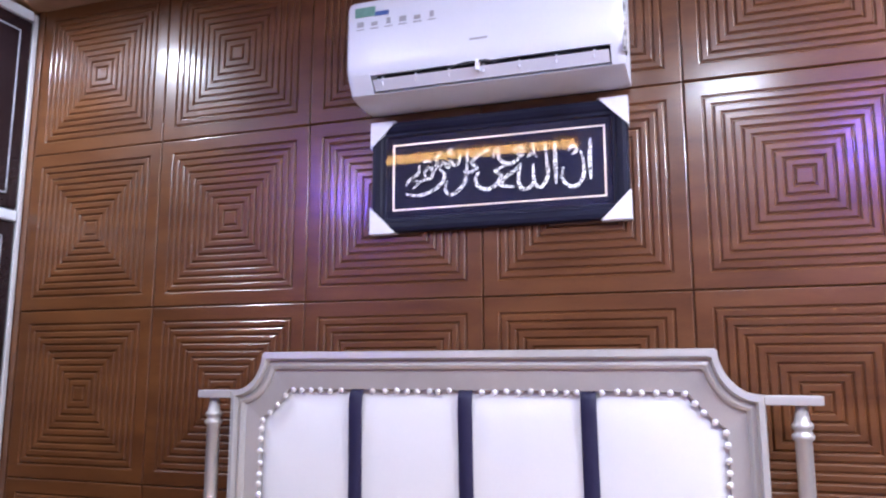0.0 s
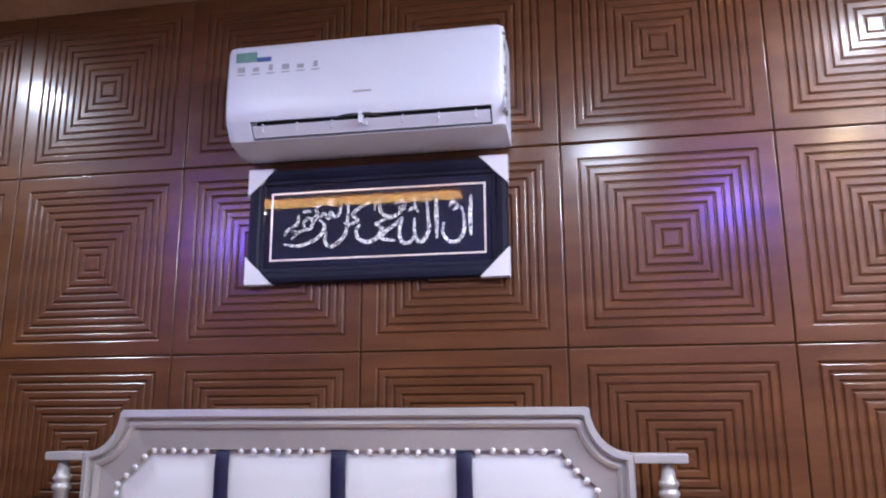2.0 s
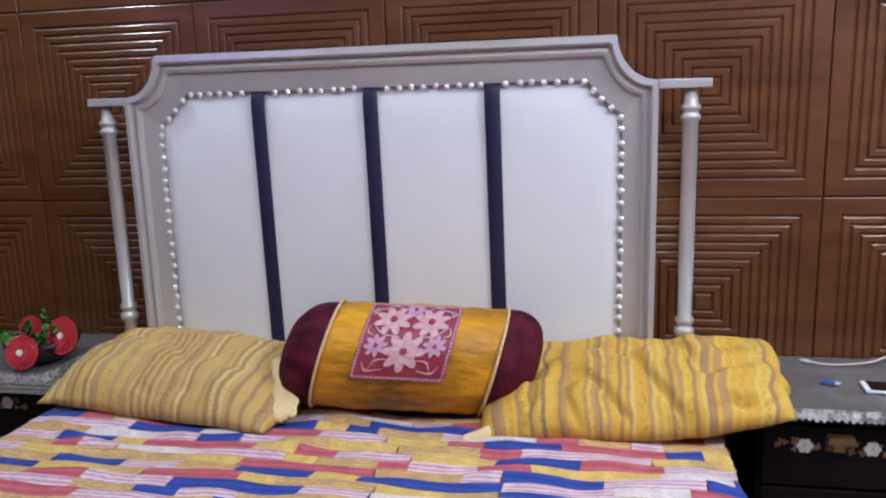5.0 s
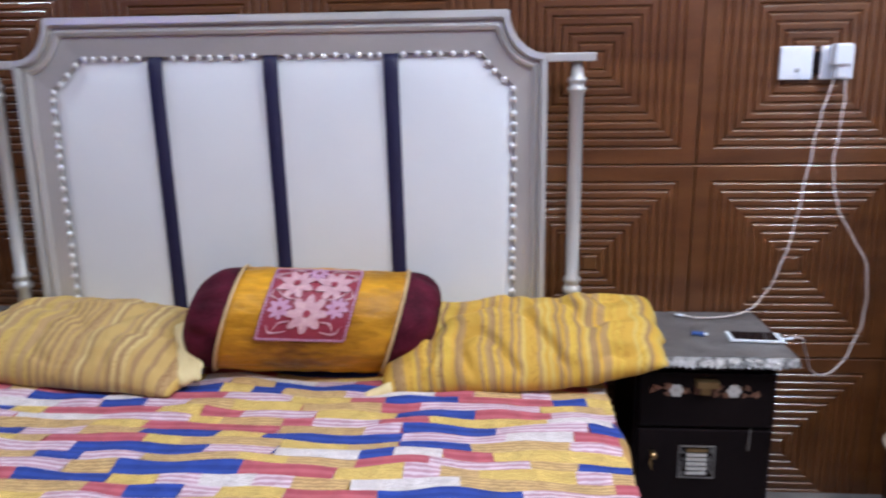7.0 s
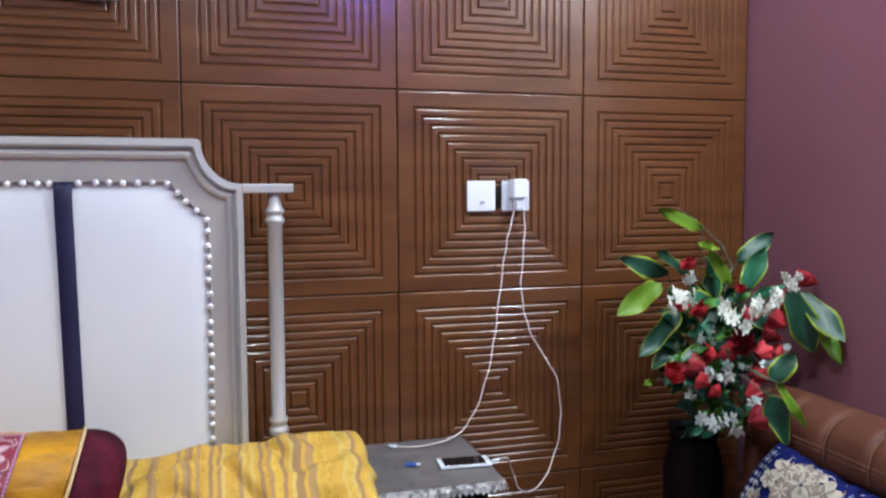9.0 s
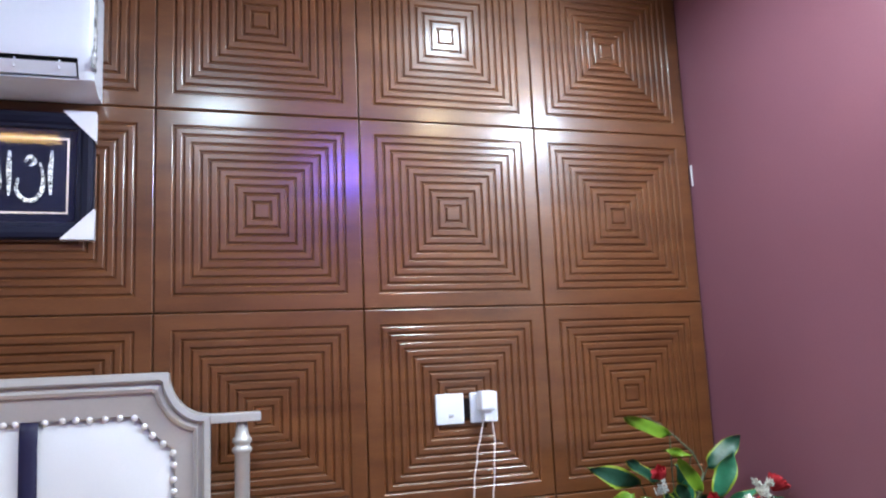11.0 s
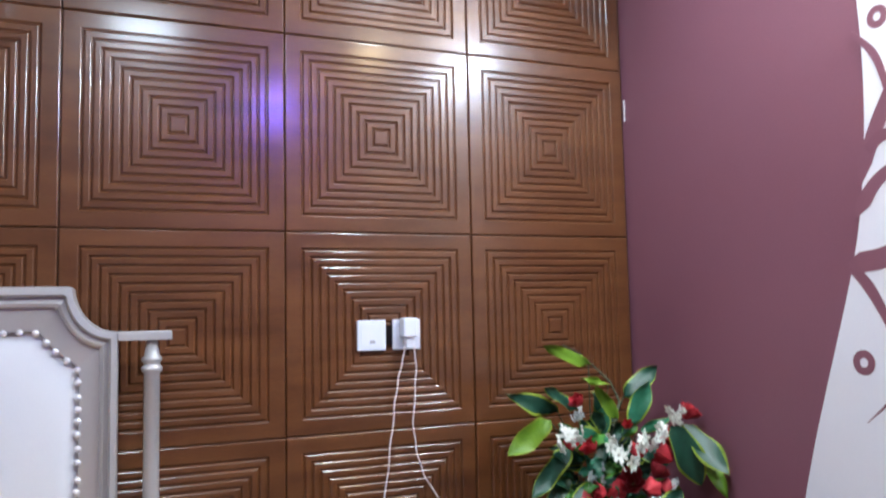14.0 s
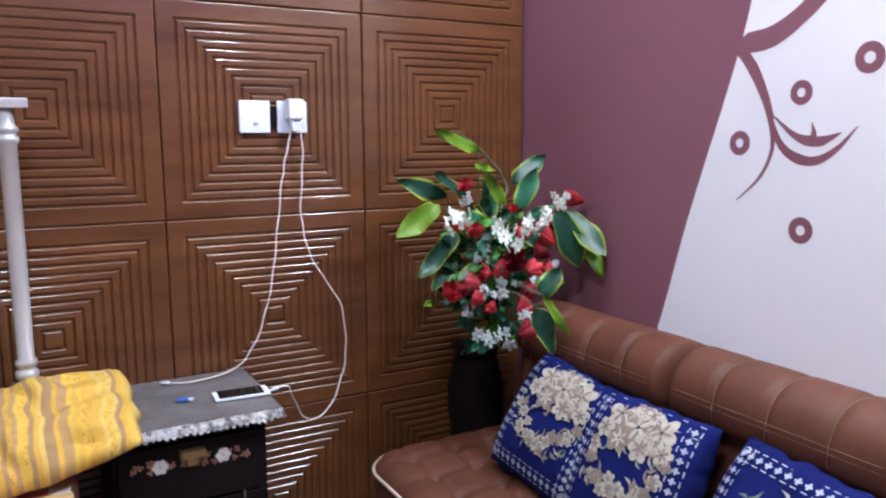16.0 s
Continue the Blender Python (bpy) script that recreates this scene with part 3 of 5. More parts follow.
mural()


def wardrobe():
    w = thing("wardrobe", "dark glossy wardrobe with silver edge strips along the wall", "wardrobe", at=(-2.1, -1.3, FLOOR))
    inv = Matrix.Translation((2.1, 1.3, -FLOOR))
    def put(name, bm, m, label="", parent=w):
        bmesh.ops.transform(bm, matrix=inv, verts=bm.verts)
        return part(name, bm, m, parent, label)
    put("body", block(-2.49, -1.85, -2.6, 0.0, FLOOR, CEIL - 0.01), M_WARDROBE)
    for k in range(3):
        y1, y0 = -0.03 - 0.85 * k, -0.03 - 0.85 * k - 0.82
        for z0, z1 in ((FLOOR + 0.06, 2.13), (2.19, 2.94)):
            d = put("door", block(-1.85, -1.832, y0, y1, z0, z1, bevel=0.003), M_WARDROBE, "black lacquered wardrobe door")
            for a, b, c, e in ((y0 + 0.05, y1 - 0.05, z0 + 0.05, z0 + 0.055), (y0 + 0.05, y1 - 0.05, z1 - 0.055, z1 - 0.05), (y0 + 0.05, y0 + 0.055, z0 + 0.05, z1 - 0.05), (y1 - 0.055, y1 - 0.05, z0 + 0.05, z1 - 0.05)):
                put("silver_line", block(-1.833, -1.830, a, b, c, e), M_GREY, "thin silver inlay line", d)
    put("edge_strip", block(-1.85, -1.828, -0.024, -0.004, FLOOR, CEIL - 0.02, bevel=0.004), M_CHROME, "shiny silver edge strip")
    for z in (2.16, 2.965):
        put("cross_strip", block(-1.85, -1.826, -2.6, -0.03, z - 0.02, z + 0.02, bevel=0.004), M_PLASTIC, "pale silver cross strip")


wardrobe()

for x, y, colour, watts, radius, spread in LAMPS:
    top = CEIL if y > -2.66 else CEIL + 0.10
    lamp = thing("downlight", "round recessed ceiling downlight with a white ring, inferred or added as fill, switched on", "ceiling lamp", "ceiling downlights", (x, y, top))
    bm = bmesh.new()
    disc(bm, 0, 0, radius + 0.016, lambda u, v, h: (u, v, -h), 0.012, 28, inner=radius)
    part("ring", bm, M_PLASTIC, lamp)
    bm = bmesh.new()
    disc(bm, 0, 0, radius, lambda u, v, h: (u, v, -h), 0.005, 28)
    part("lens", bm, M_LENS_B if spread < 180 else M_LENS if colour == WHITE else M_LENS_W if colour[0] == 1.0 else M_LENS_P, lamp, "lit lens")
    if colour[0] < 0.5:
        bm = bmesh.new()
        disc(bm, 0, 0, radius * 0.45, lambda u, v, h: (u, v, -h), 0.009, 24)
        part("centre", bm, M_LENS_W, lamp, "small warm white centre")
    data = bpy.data.lights.new("downlight_beam", "AREA")
    data.shape, data.size, data.color, data.energy, data.spread = "DISK", 2 * radius, colour, watts, radians(spread)
    bulb = new("downlight_beam", data)
    bulb.location = (x, y, top - 0.014)
    if colour[0] < 0.5:
        bulb.matrix_world = look((x, y + 0.02, top - 0.11), (0.35 * x + 0.5 * (x > 0), 0, 2.15))


def tube_light():
    """A slim batten lamp lying along the mauve wall, high over the mural."""
    t = thing("wall_tube_light", "slim white tube light fixed high on the mauve wall, switched on", "tube light", at=(2.409, -1.38, 2.80))
    part("housing", block(-0.022, -0.001, -0.31, 0.31, -0.020, 0.020, bevel=0.004), M_PLASTIC, t)
    for y in (-0.305, 0.290):
        part("end_cap", block(-0.056, -0.020, y, y + 0.015, -0.019, 0.019, bevel=0.003), M_PLASTIC, t)
    bm = bmesh.new()
    tube(bm, [Vector((-0.040, -0.289 + 0.578 * k / 6, 0)) for k in range(7)], 0.014, 12)
    part("tube", bm, M_TUBE, t, "lit white tube", True)


tube_light()


# ---- bed ----
def mirror_path(right):
    return [(-x, z) for x, z in reversed(right)] + right


def build_bed():
    bed = thing("bed", "double bed with silver framed white studded leatherette headboard", "bed", at=(0, -0.15, FLOOR))
    inv = Matrix.Translation((0, 0.15, -FLOOR))

    def put(name, bm, m, parent=bed, label="", smooth=False):
        bmesh.ops.transform(bm, matrix=inv, verts=bm.verts)
        return part(name, bm, m, parent, label, smooth)

    curve = [(c.x, c.y) for c in catmull([(0.650, 1.632, 0), (0.653, 1.608, 0), (0.667, 1.574, 0), (0.690, 1.546, 0), (0.721, 1.527, 0), (0.754, 1.5215, 0)], 3)]
    outer_r = [(0.05, 1.637), (0.35, 1.637), (0.642, 1.637)] + curve + [(0.754, 1.40), (0.754, 0.90), (0.754, FLOOR)]
    n = len(curve)
    cut = [(0.572 + (0.660 - 0.572) * k / (n - 1), 1.522 - (1.522 - 1.436) * k / (n - 1) - 0.006 * math.sin(math.pi * k / (n - 1))) for k in range(n)]
    inner_r = [(0.05, 1.525), (0.35, 1.525), (0.562, 1.525)] + cut + [(0.664, 1.38), (0.664, 0.90), (0.664, FLOOR)]
    outer, inner = mirror_path(outer_r), mirror_path(inner_r)
    prof = [(0.0, -0.075), (0.0, -0.158), (0.03, -0.166), (0.17, -0.168), (0.21, -0.160), (0.225, -0.149), (0.25, -0.149), (0.36, -0.156), (0.44, -0.151), (0.47, -0.141), (0.50, -0.141), (0.97, -0.134), (1.0, -0.118), (1.0, -0.075)]
    rings = [[(o[0] + (i[0] - o[0]) * t, y, o[1] + (i[1] - o[1]) * t) for o, i in zip(outer, inner)] for t, y in prof]
    bm = bmesh.new()
    loft(bm, rings, closed=False)
    head = put("headboard_frame", bm, M_SILVER, label="stepped silver lacquered headboard frame")
    # upholstery, softly bulged, rolling in at its edge
    bm = bmesh.new()
    fr = [(0.0, -0.116), (0.02, -0.126), (0.06, -0.133), (0.14, -0.138), (0.35, -0.141), (0.98, -0.142)]
    cx, cz = 0.0, 0.25
    rows = [[(i[0] * (1 - t) + cx * t, y, i[1] + (cz - i[1]) * t) for i in inner] for t, y in fr]
    vs = loft(bm, rows, closed=False)
    bm.faces.new(vs[-1])
    put("upholstery", bm, M_LEATHER_W, head, "white padded leatherette panel", True)
    put("backing", block(-0.72, 0.74, -0.10, -0.074, FLOOR, 1.48), M_BLACKWOOD)
    for x in (-0.347, -0.015, 0.324):
        bm = bmesh.new()
        path = [(-0.122, 1.532), (-0.136, 1.524), (-0.143, 1.506), (-0.1465, 1.47), (-0.1475, 1.2), (-0.148, 0.62)]
        rows = []
        for y, z in path:
            xs = x + (1.53 - z) * 0.016
            rows.append([(xs - 0.021, y + 0.004, z), (xs - 0.019, y, z), (xs + 0.019, y, z), (xs + 0.021, y + 0.004, z)])
        loft(bm, rows, closed=False)
        put("strap", bm, M_STRAP, head, "dark navy leatherette strap", True)
    # studs
    sb = bmesh.new()
    bmesh.ops.create_uvsphere(sb, u_segments=10, v_segments=6, radius=0.0088)
    bmesh.ops.scale(sb, vec=(1, 0.7, 1), verts=sb.verts)
    stud_mesh = bpy.data.meshes.new("stud")
    sb.to_mesh(stud_mesh)
    sb.free()
    stud_mesh.materials.append(M_CHROME)
    stud_mesh.polygons.foreach_set("use_smooth", [True] * len(stud_mesh.polygons))
    line = [Vector((a, 0, b)) for a, b in inner if b > 0.6]
    line = [Vector((line[0].x, 0, 0.62))] + line + [Vector((line[-1].x, 0, 0.62))]
    r2 = random.Random(9)
    step, left = 0.0335, 0.0
    for a, b in zip(line, line[1:]):
        d = (b - a).length
        while left < d:
            p = a + (b - a) * (left / d)
            if all(abs(p.x - x) > 0.021 or p.z < 1.5 for x in (-0.347, -0.015, 0.324)):
                ob = new("stud", stud_mesh)
                ob.parent = head
                ob.location = inv @ Vector((p.x + r2.uniform(-0.002, 0.002), -0.133, p.z + r2.uniform(-0.003, 0.002)))
            left += step * r2.uniform(0.85, 1.15)
        left -= d
    # cap bars with turned posts
    for s, xp in ((-1, -0.826), (1, 0.834)):
        x0, x1 = sorted((s * 0.752, 0.006 + s * 0.876))
        put("cap_bar", block(x0, x1, -0.168, -0.10, 1.499, 1.522, bevel=0.003), M_SILVER)
        bm = bmesh.new()
        lathe(bm, [(0.017, FLOOR - 1.499), (0.019, 0.79 - 1.499), (0.019, 0.845 - 1.499), (0.026, 0.85 - 1.499), (0.026, 0.866 - 1.499), (0.020, 0.870 - 1.499), (0.020, 0.878 - 1.499), (0.025, 0.884 - 1.499), (0.025, 0.893 - 1.499), (0.0185, 0.90 - 1.499),
                   (0.0195, 1.1 - 1.499), (0.0195, 1.415 - 1.499), (0.025, 1.420 - 1.499), (0.026, 1.430 - 1.499), (0.020, 1.435 - 1.499), (0.020, 1.441 - 1.499), (0.025, 1.446 - 1.499), (0.025, 1.454 - 1.499), (0.019, 1.460 - 1.499), (0.013, 0.0)], (xp, -0.142, 1.499), 18)
        put("post", bm, M_SILVER, label="turned silver side post", smooth=True)
    for x0, x1 in ((-0.885, -0.85), (0.86, 0.89)):
        put("side_rail", block(x0, x1, -2.10, -0.12, 0.30, 0.46, bevel=0.006), M_SILVER)
    put("foot_rail", block(-0.885, 0.89, -2.12, -2.09, 0.26, 0.46, bevel=0.006), M_SILVER)
    for x in (-0.83, 0.84):
        put("leg", block(x - 0.04, x + 0.04, -2.10, -2.02, FLOOR, 0.30, bevel=0.005), M_SILVER)
    put("slat_base", block(-0.86, 0.87, -2.09, -0.13, 0.34, 0.40), M_BLACKWOOD)


build_bed()
MT = 0.672
m = link_mesh("mattress", block(-0.875, 0.885, -2.08, -0.152, 0.401, MT - 0.012, bevel=0.03), M_CREAM)
tagged(m, "thick cream mattress lying in the bed frame", "mattress")


def cloth_z(u, v):
    """Height of the creased cloth over the mattress."""
    z = 0.015 * (noise.noise((u * 3.1, v * 5.5, 0)) + 0.2) + 0.010 * noise.noise((u * 8, v * 13, 4))
    z += 0.012 * max(0, 1 - abs((v + 0.60) - 0.22 * math.sin(u * 2.6 + 0.4)) / 0.05) * max(0, noise.noise((u * 1.6, 5, 2)) + 0.3)
    z += 0.022 * max(0, 1 - abs((v + 0.52) - 0.13 * math.sin(u * 5 + 1)) / 0.035) * max(0, noise.noise((u * 2.3, 3, 1)) + 0.1)
    z += 0.018 * max(0, 1 - abs((v + 0.70) + 0.10 * math.sin(u * 4)) / 0.04) * max(0, noise.noise((u * 2.0, 8, 1)) + 0.1)
    k = max(0, min(1, (0.90 - abs(u - 0.005)) / 0.06))
    return MT + max(z, -0.004) * k


def bedspread():
    """A cloth sheet over the mattress, creased, hanging down at both sides and the foot, sewn with strips of patches."""
    nx, ny = 120, 120
    bm = bmesh.new()
    uv = bm.loops.layers.uv.new("uv")
    grid = []
    for j in range(ny + 1):
        row = []
        v = -0.156 - (2.05 + 0.22) * j / ny
        for i in range(nx + 1):
            u = -1.17 + 2.36 * i / nx
            x, z, y = u, cloth_z(u, v) - 0.010, v
            if u > 0.895:
                x, z = 0.905 + 0.010 * math.sin(v * 16), MT - 0.008 - (u - 0.895)
            if u < -0.885:
                x, z = -0.895 - 0.010 * math.sin(v * 14), MT - 0.008 - (-0.885 - u)
            if v < -2.09:
                y, z = -2.128 + 0.008 * math.sin(u * 15), min(z, MT - (-2.09 - v))
            row.append((bm.verts.new((x, y, z)), (u, v)))
        grid.append(row)
    for j in range(ny):
        for i in range(nx):
            q = [grid[j][i], grid[j + 1][i], grid[j + 1][i + 1], grid[j][i + 1]]
            f = bm.faces.new([c[0] for c in q])
            for loop, c in zip(f.loops, q):
                loop[uv].uv = c[1]
    ob = link_mesh("bedspread", bm, M_PATCH, smooth=True)
    so = ob.modifiers.new("thickness", "SOLIDIFY")
    so.thickness, so.offset = 0.004, -1
    tagged(ob, "patchwork cotton bedspread in blue, red, yellow and tan strips", "bedspread")
    r = random.Random(17)
    bag = [k for k, (m, n) in enumerate(PATCHES) for _ in range(n)]
    v, last, above = -0.160, -1, []
    while v > -1.30:
        h = r.uniform(0.029, 0.044)
        here = []
        u = -0.890 - r.uniform(0, 0.05)
        while u < 0.90:
            w = r.choice((0.08, 0.11, 0.15, 0.19, 0.22, 0.30)) * r.uniform(0.9, 1.1)
            u0, u1 = max(u, -0.890), min(u + w, 0.900)
            near = {k for a, b, k in above if a < u1 - 0.04 and b > u0 + 0.04}
            kind = r.choice([k for k in bag if k != last and k not in near] or bag)
            here.append((u0, u1, kind))
            last = kind
            if u1 - u0 > 0.02:
                bm = bmesh.new()
                slant = r.uniform(-0.006, 0.006)
                n = max(3, int((u1 - u0) / 0.02))
                mid = ((u0 + u1) / 2, v - h / 2)
                wob = lambda x, y: 0.014 * noise.noise((x * 5, y * 2.2, 2)) + 0.020 * noise.noise((x * 1.9, y * 1.1, 7))
                rows = [[(u0 + (u1 - u0) * i / n + slant * t - mid[0], v - h * t + wob(u0 + (u1 - u0) * i / n, v - h * t) - mid[1],
                          cloth_z(u0 + (u1 - u0) * i / n, v - h * t) + 0.0005) for i in range(n + 1)] for t in (0, 0.33, 0.67, 1)]
                loft(bm, rows, closed=False)
                p = part("patch", bm, PATCHES[kind][0], ob, "", True)
                p.location = (mid[0], mid[1], 0)
            u += w
        above = here
        v -= h


bedspread()


def pillow_sheet(a, b, c, seed, nx=44, ny=30, rough=0.012, power=4, pinch=0.08, crease=0.0, belly=1.0, blunt=1.0):
    """A stuffed case a x b half size and c half thick, lying flat, with creases."""
    bm = bmesh.new()
    uv = bm.loops.layers.uv.new("uv")
    tops = []
    for side in (1, -1):
        grid = []
        for j in range(ny + 1):
            row = []
            for i in range(nx + 1):
                u, v = -1 + 2 * i / nx, -1 + 2 * j / ny
                x = a * u * (1 - pinch * (1 - abs(u)) - 0.04 * v * v * (1 if power > 3 else 2))
                y = b * v * (1 - 0.05 * (1 - u * u) * 0.0 - pinch * (1 - abs(v)) * 0.5)
                h = c * max(0, (1 - abs(u) ** (power * (blunt if u > 0 else 1)))) ** 0.55 * max(0, (1 - abs(v) ** (power * 0.7))) ** 0.6
                w = noise.noise((x * 6 + seed, y * 6, side)) + 0.5 * noise.noise((x * 15 + seed, y * 11, side * 2)) + 0.6 * max(0, noise.noise((x * 5 + seed, y * 26, side))) - crease * max(0, 0.22 - abs(noise.noise((x * 8 + 3 * seed, y * 7 + x * 5, seed)))) * 4.5
                edge = min(1, 4 * (1 - abs(u))) * min(1, 4 * (1 - abs(v)))
                z = side * (h + rough * w * edge) * (1.0 if side == 1 else belly)
                x += 0.010 * noise.noise((v * 4, seed, u * 2))
                y += 0.012 * noise.noise((u * 4, seed, v * 2))
                if side == -1 and (i in (0, nx) or j in (0, ny)):
                    row.append(tops[0][j][i])
                else:
                    row.append((bm.verts.new((x, y, z)), (a * u + seed, b * v)))
            grid.append(row)
        tops.append(grid)
        for j in range(ny):
            for i in range(nx):
                q = [grid[j][i], grid[j][i + 1], grid[j + 1][i + 1], grid[j + 1][i]]
                f = bm.faces.new([k[0] for k in (q if side == 1 else q[::-1])])
                for loop, k in zip(f.loops, q if side == 1 else q[::-1]):
                    loop[uv].uv = k[1]
    return bm


def pillows():
    p = thing("pillow", "gold and tan striped pillow lying against the headboard", "pillow", "bed pillows", (-0.585, -0.30, MT + 0.092))
    p.matrix_basis = pose(-0.540, -0.302, MT + 0.048, 9, 1, -7)
    part("case", pillow_sheet(0.372, 0.205, 0.114, 1.3, 80, 56, rough=0.017, crease=0.8, belly=0.3), M_STRIPE, p, "", True)
    bm = pillow_sheet(0.105, 0.036, 0.020, 6.0, 22, 12, 0.018)
    bmesh.ops.transform(bm, matrix=pose(0.352, -0.070, 0.058, 25, 25, -66), verts=bm.verts)
    part("inner_cotton", bm, M_CREAM, p, "cream cotton showing at the open end", True)
    q = thing("pillow", "yellow and tan striped pillow reaching over the bedside cabinet", "pillow", "bed pillows")
    q.matrix_basis = pose(0.685, -0.312, MT + 0.082, 21, -4, -1)
    bm = pillow_sheet(0.374, 0.175, 0.068, 3.7, 90, 60, rough=0.020, power=6, pinch=0.04, crease=1.2, belly=0.6)
    for v in bm.verts:
        t = max(0, (v.co.x - 0.10) / 0.27)
        v.co.z += 0.030 * t * t * max(0, -v.co.y / 0.185)
        v.co.y += 0.035 * t * max(0, -v.co.y / 0.185)
    part("case", bm, M_STRIPE_Y, q, "", True)
    bm = pillow_sheet(0.05, 0.020, 0.012, 8.0, 14, 8, 0.014)
    bmesh.ops.transform(bm, matrix=pose(-0.365, -0.165, 0.004, -35, 0, 25), verts=bm.verts)
    part("inner_cotton", bm, M_CREAM, q, "knotted cream cotton at the open end", True)


pillows()


def bolster():
    """A round cushion: gold middle, gathered maroon ends, embroidered patch."""
    R, L = 0.142, 0.222
    shear = Matrix.Identity(4)
    shear[0][2] = 0.25

    def part(name, bm, material, parent, label="", smooth=False):
        bmesh.ops.transform(bm, matrix=shear, verts=bm.verts)
        return link_mesh(name, bm, material, parent, label, smooth)

    b = thing("bolster", "round gold and maroon velvet bolster with an embroidered patch", "bolster cushion")
    b.matrix_basis = pose(0.114, -0.312, MT + R + 0.001, -4, 3.4, 7)

    def rad(x, a):
        return R * (1 - 0.10 * (abs(x) / 0.36) ** 4) + 0.004 * noise.noise((x * 6, math.cos(a) * 2, math.sin(a) * 2)) + 0.004 * noise.noise((x * 30, math.cos(a) * 1.5, math.sin(a) * 1.5)) + 0.007 * (abs(x) / L) ** 3 * noise.noise((x * 4, math.cos(a) * 6, math.sin(a) * 6))

    n = 64
    ring = lambda x, r=None: [(x, (r or rad(x, 2 * math.pi * k / n)) * math.sin(2 * math.pi * k / n), (r or rad(x, 2 * math.pi * k / n)) * math.cos(2 * math.pi * k / n)) for k in range(n)]
    bm = bmesh.new()
    loft(bm, [ring(-L + 2 * L * k / 30) for k in range(31)])
    part("middle", bm, M_GOLDV, b, "gold velvet middle", True)
    for s in (-1, 1):
        bm = bmesh.new()
        rings = []
        for k in range(13):
            t = k / 12
            x = L + 0.118 * math.sin(t * math.pi / 2)
            r = R * 0.985 * max(0.10, math.cos(t * math.pi / 2) ** 0.62)
            lump = lambda q: r * (1 + 0.04 * t * math.sin(15 * q) + 0.16 * min(1, 3 * t) * noise.noise((5 * x + 9 * s, 1.9 * math.cos(q), 1.9 * math.sin(q))) + 0.05 * min(1, 4 * t) * noise.noise((12 * x + 9 * s, 5 * math.cos(q), 5 * math.sin(q))))
            rings.append([(s * x, lump(q) * math.sin(q), lump(q) * math.cos(q)) for q in (2 * math.pi * i / n for i in range(n))])
        loft(bm, rings)
        part("end", bm, M_MAROON, b, "gathered maroon velvet end", True)
        bm = bmesh.new()
        tube(bm, [Vector((s * L, (R + 0.001) * math.sin(2 * math.pi * k / 48), (R + 0.001) * math.cos(2 * math.pi * k / 48))) for k in range(49)], 0.0045, 6)
        part("piping", bm, M_CORD, b, "gold cord piping", True)

    def place(u, v, h):
        a = 0.98 + 1.0 * v / R
        r = R + 0.002 + h + 0.003
        return (u * 1.08 - 0.016, -r * math.sin(1.95 - a), r * math.cos(1.95 - a))

    bm = bmesh.new()
    ns = 12
    rows = [[place(-0.108 + 0.216 * i / ns, -0.105 + 0.215 * j / ns, 0) for i in range(ns + 1)] for j in range(ns + 1)]
    loft(bm, rows, closed=False)
    patch = part("patch", bm, M_REDSATIN, b, "crimson satin patch with pink embroidery", True)
    over = lambda u, v, h: place(u, v, 0.001 + h)
    for a, c in (((-0.104, -0.101), (0.104, -0.101)), ((0.104, -0.101), (0.104, 0.106)), ((0.104, 0.106), (-0.104, 0.106)), ((-0.104, 0.106), (-0.104, -0.101))):
        bm = bmesh.new()
        for k in range(24):
            t = (k + 0.5) / 24
            disc(bm, a[0] + (c[0] - a[0]) * t, a[1] + (c[1] - a[1]) * t, 0.0035, over, 0.003, 6)
        part("border", bm, M_LILAC, patch)
    for u, v, r, m1 in ((-0.045, 0.046, 0.045, M_PINK), (0.045, 0.044, 0.045, M_PINK), (0.0, -0.036, 0.050, M_PINK), (-0.068, -0.024, 0.028, M_LILAC), (0.068, -0.020, 0.028, M_LILAC), (0.0, 0.084, 0.026, M_LILAC)):
        bm = bmesh.new()
        petals(bm, u, v, r, 8, over, 0.003, turn=u * 9, wide=0.30)
        petals(bm, u, v, r * 0.62, 8, lambda a, c, h: over(a, c, h + 0.0012), 0.002, turn=u * 9 + 0.39, wide=0.26)
        part("flower", bm, m1, patch)
        bm = bmesh.new()
        disc(bm, u, v, r * 0.18, over, 0.007, 8)
        part("flower_centre", bm, M_REDSATIN, patch)
    for s in (-1, 1):
        for pts in ([(s * 0.02, 0.0), (s * 0.06, 0.005), (s * 0.09, 0.03)], [(s * 0.05, 0.085), (s * 0.085, 0.08), (s * 0.095, 0.055)], [(s * 0.04, -0.08), (s * 0.075, -0.085), (s * 0.09, -0.065)], [(s * 0.08, 0.0), (s * 0.096, 0.01), (s * 0.092, 0.03)], [(s * 0.03, 0.09), (s * 0.05, 0.099), (s * 0.07, 0.092)], [(s * 0.035, -0.055), (s * 0.06, -0.06), (s * 0.072, -0.082)], [(s * 0.085, 0.06), (s * 0.098, 0.07), (s * 0.09, 0.088)]):
            bm = bmesh.new()
            ribbon(bm, pts, [0.0015, 0.0045, 0.001], over, 0.003)
            part("tendril", bm, M_PINK, patch)


bolster()


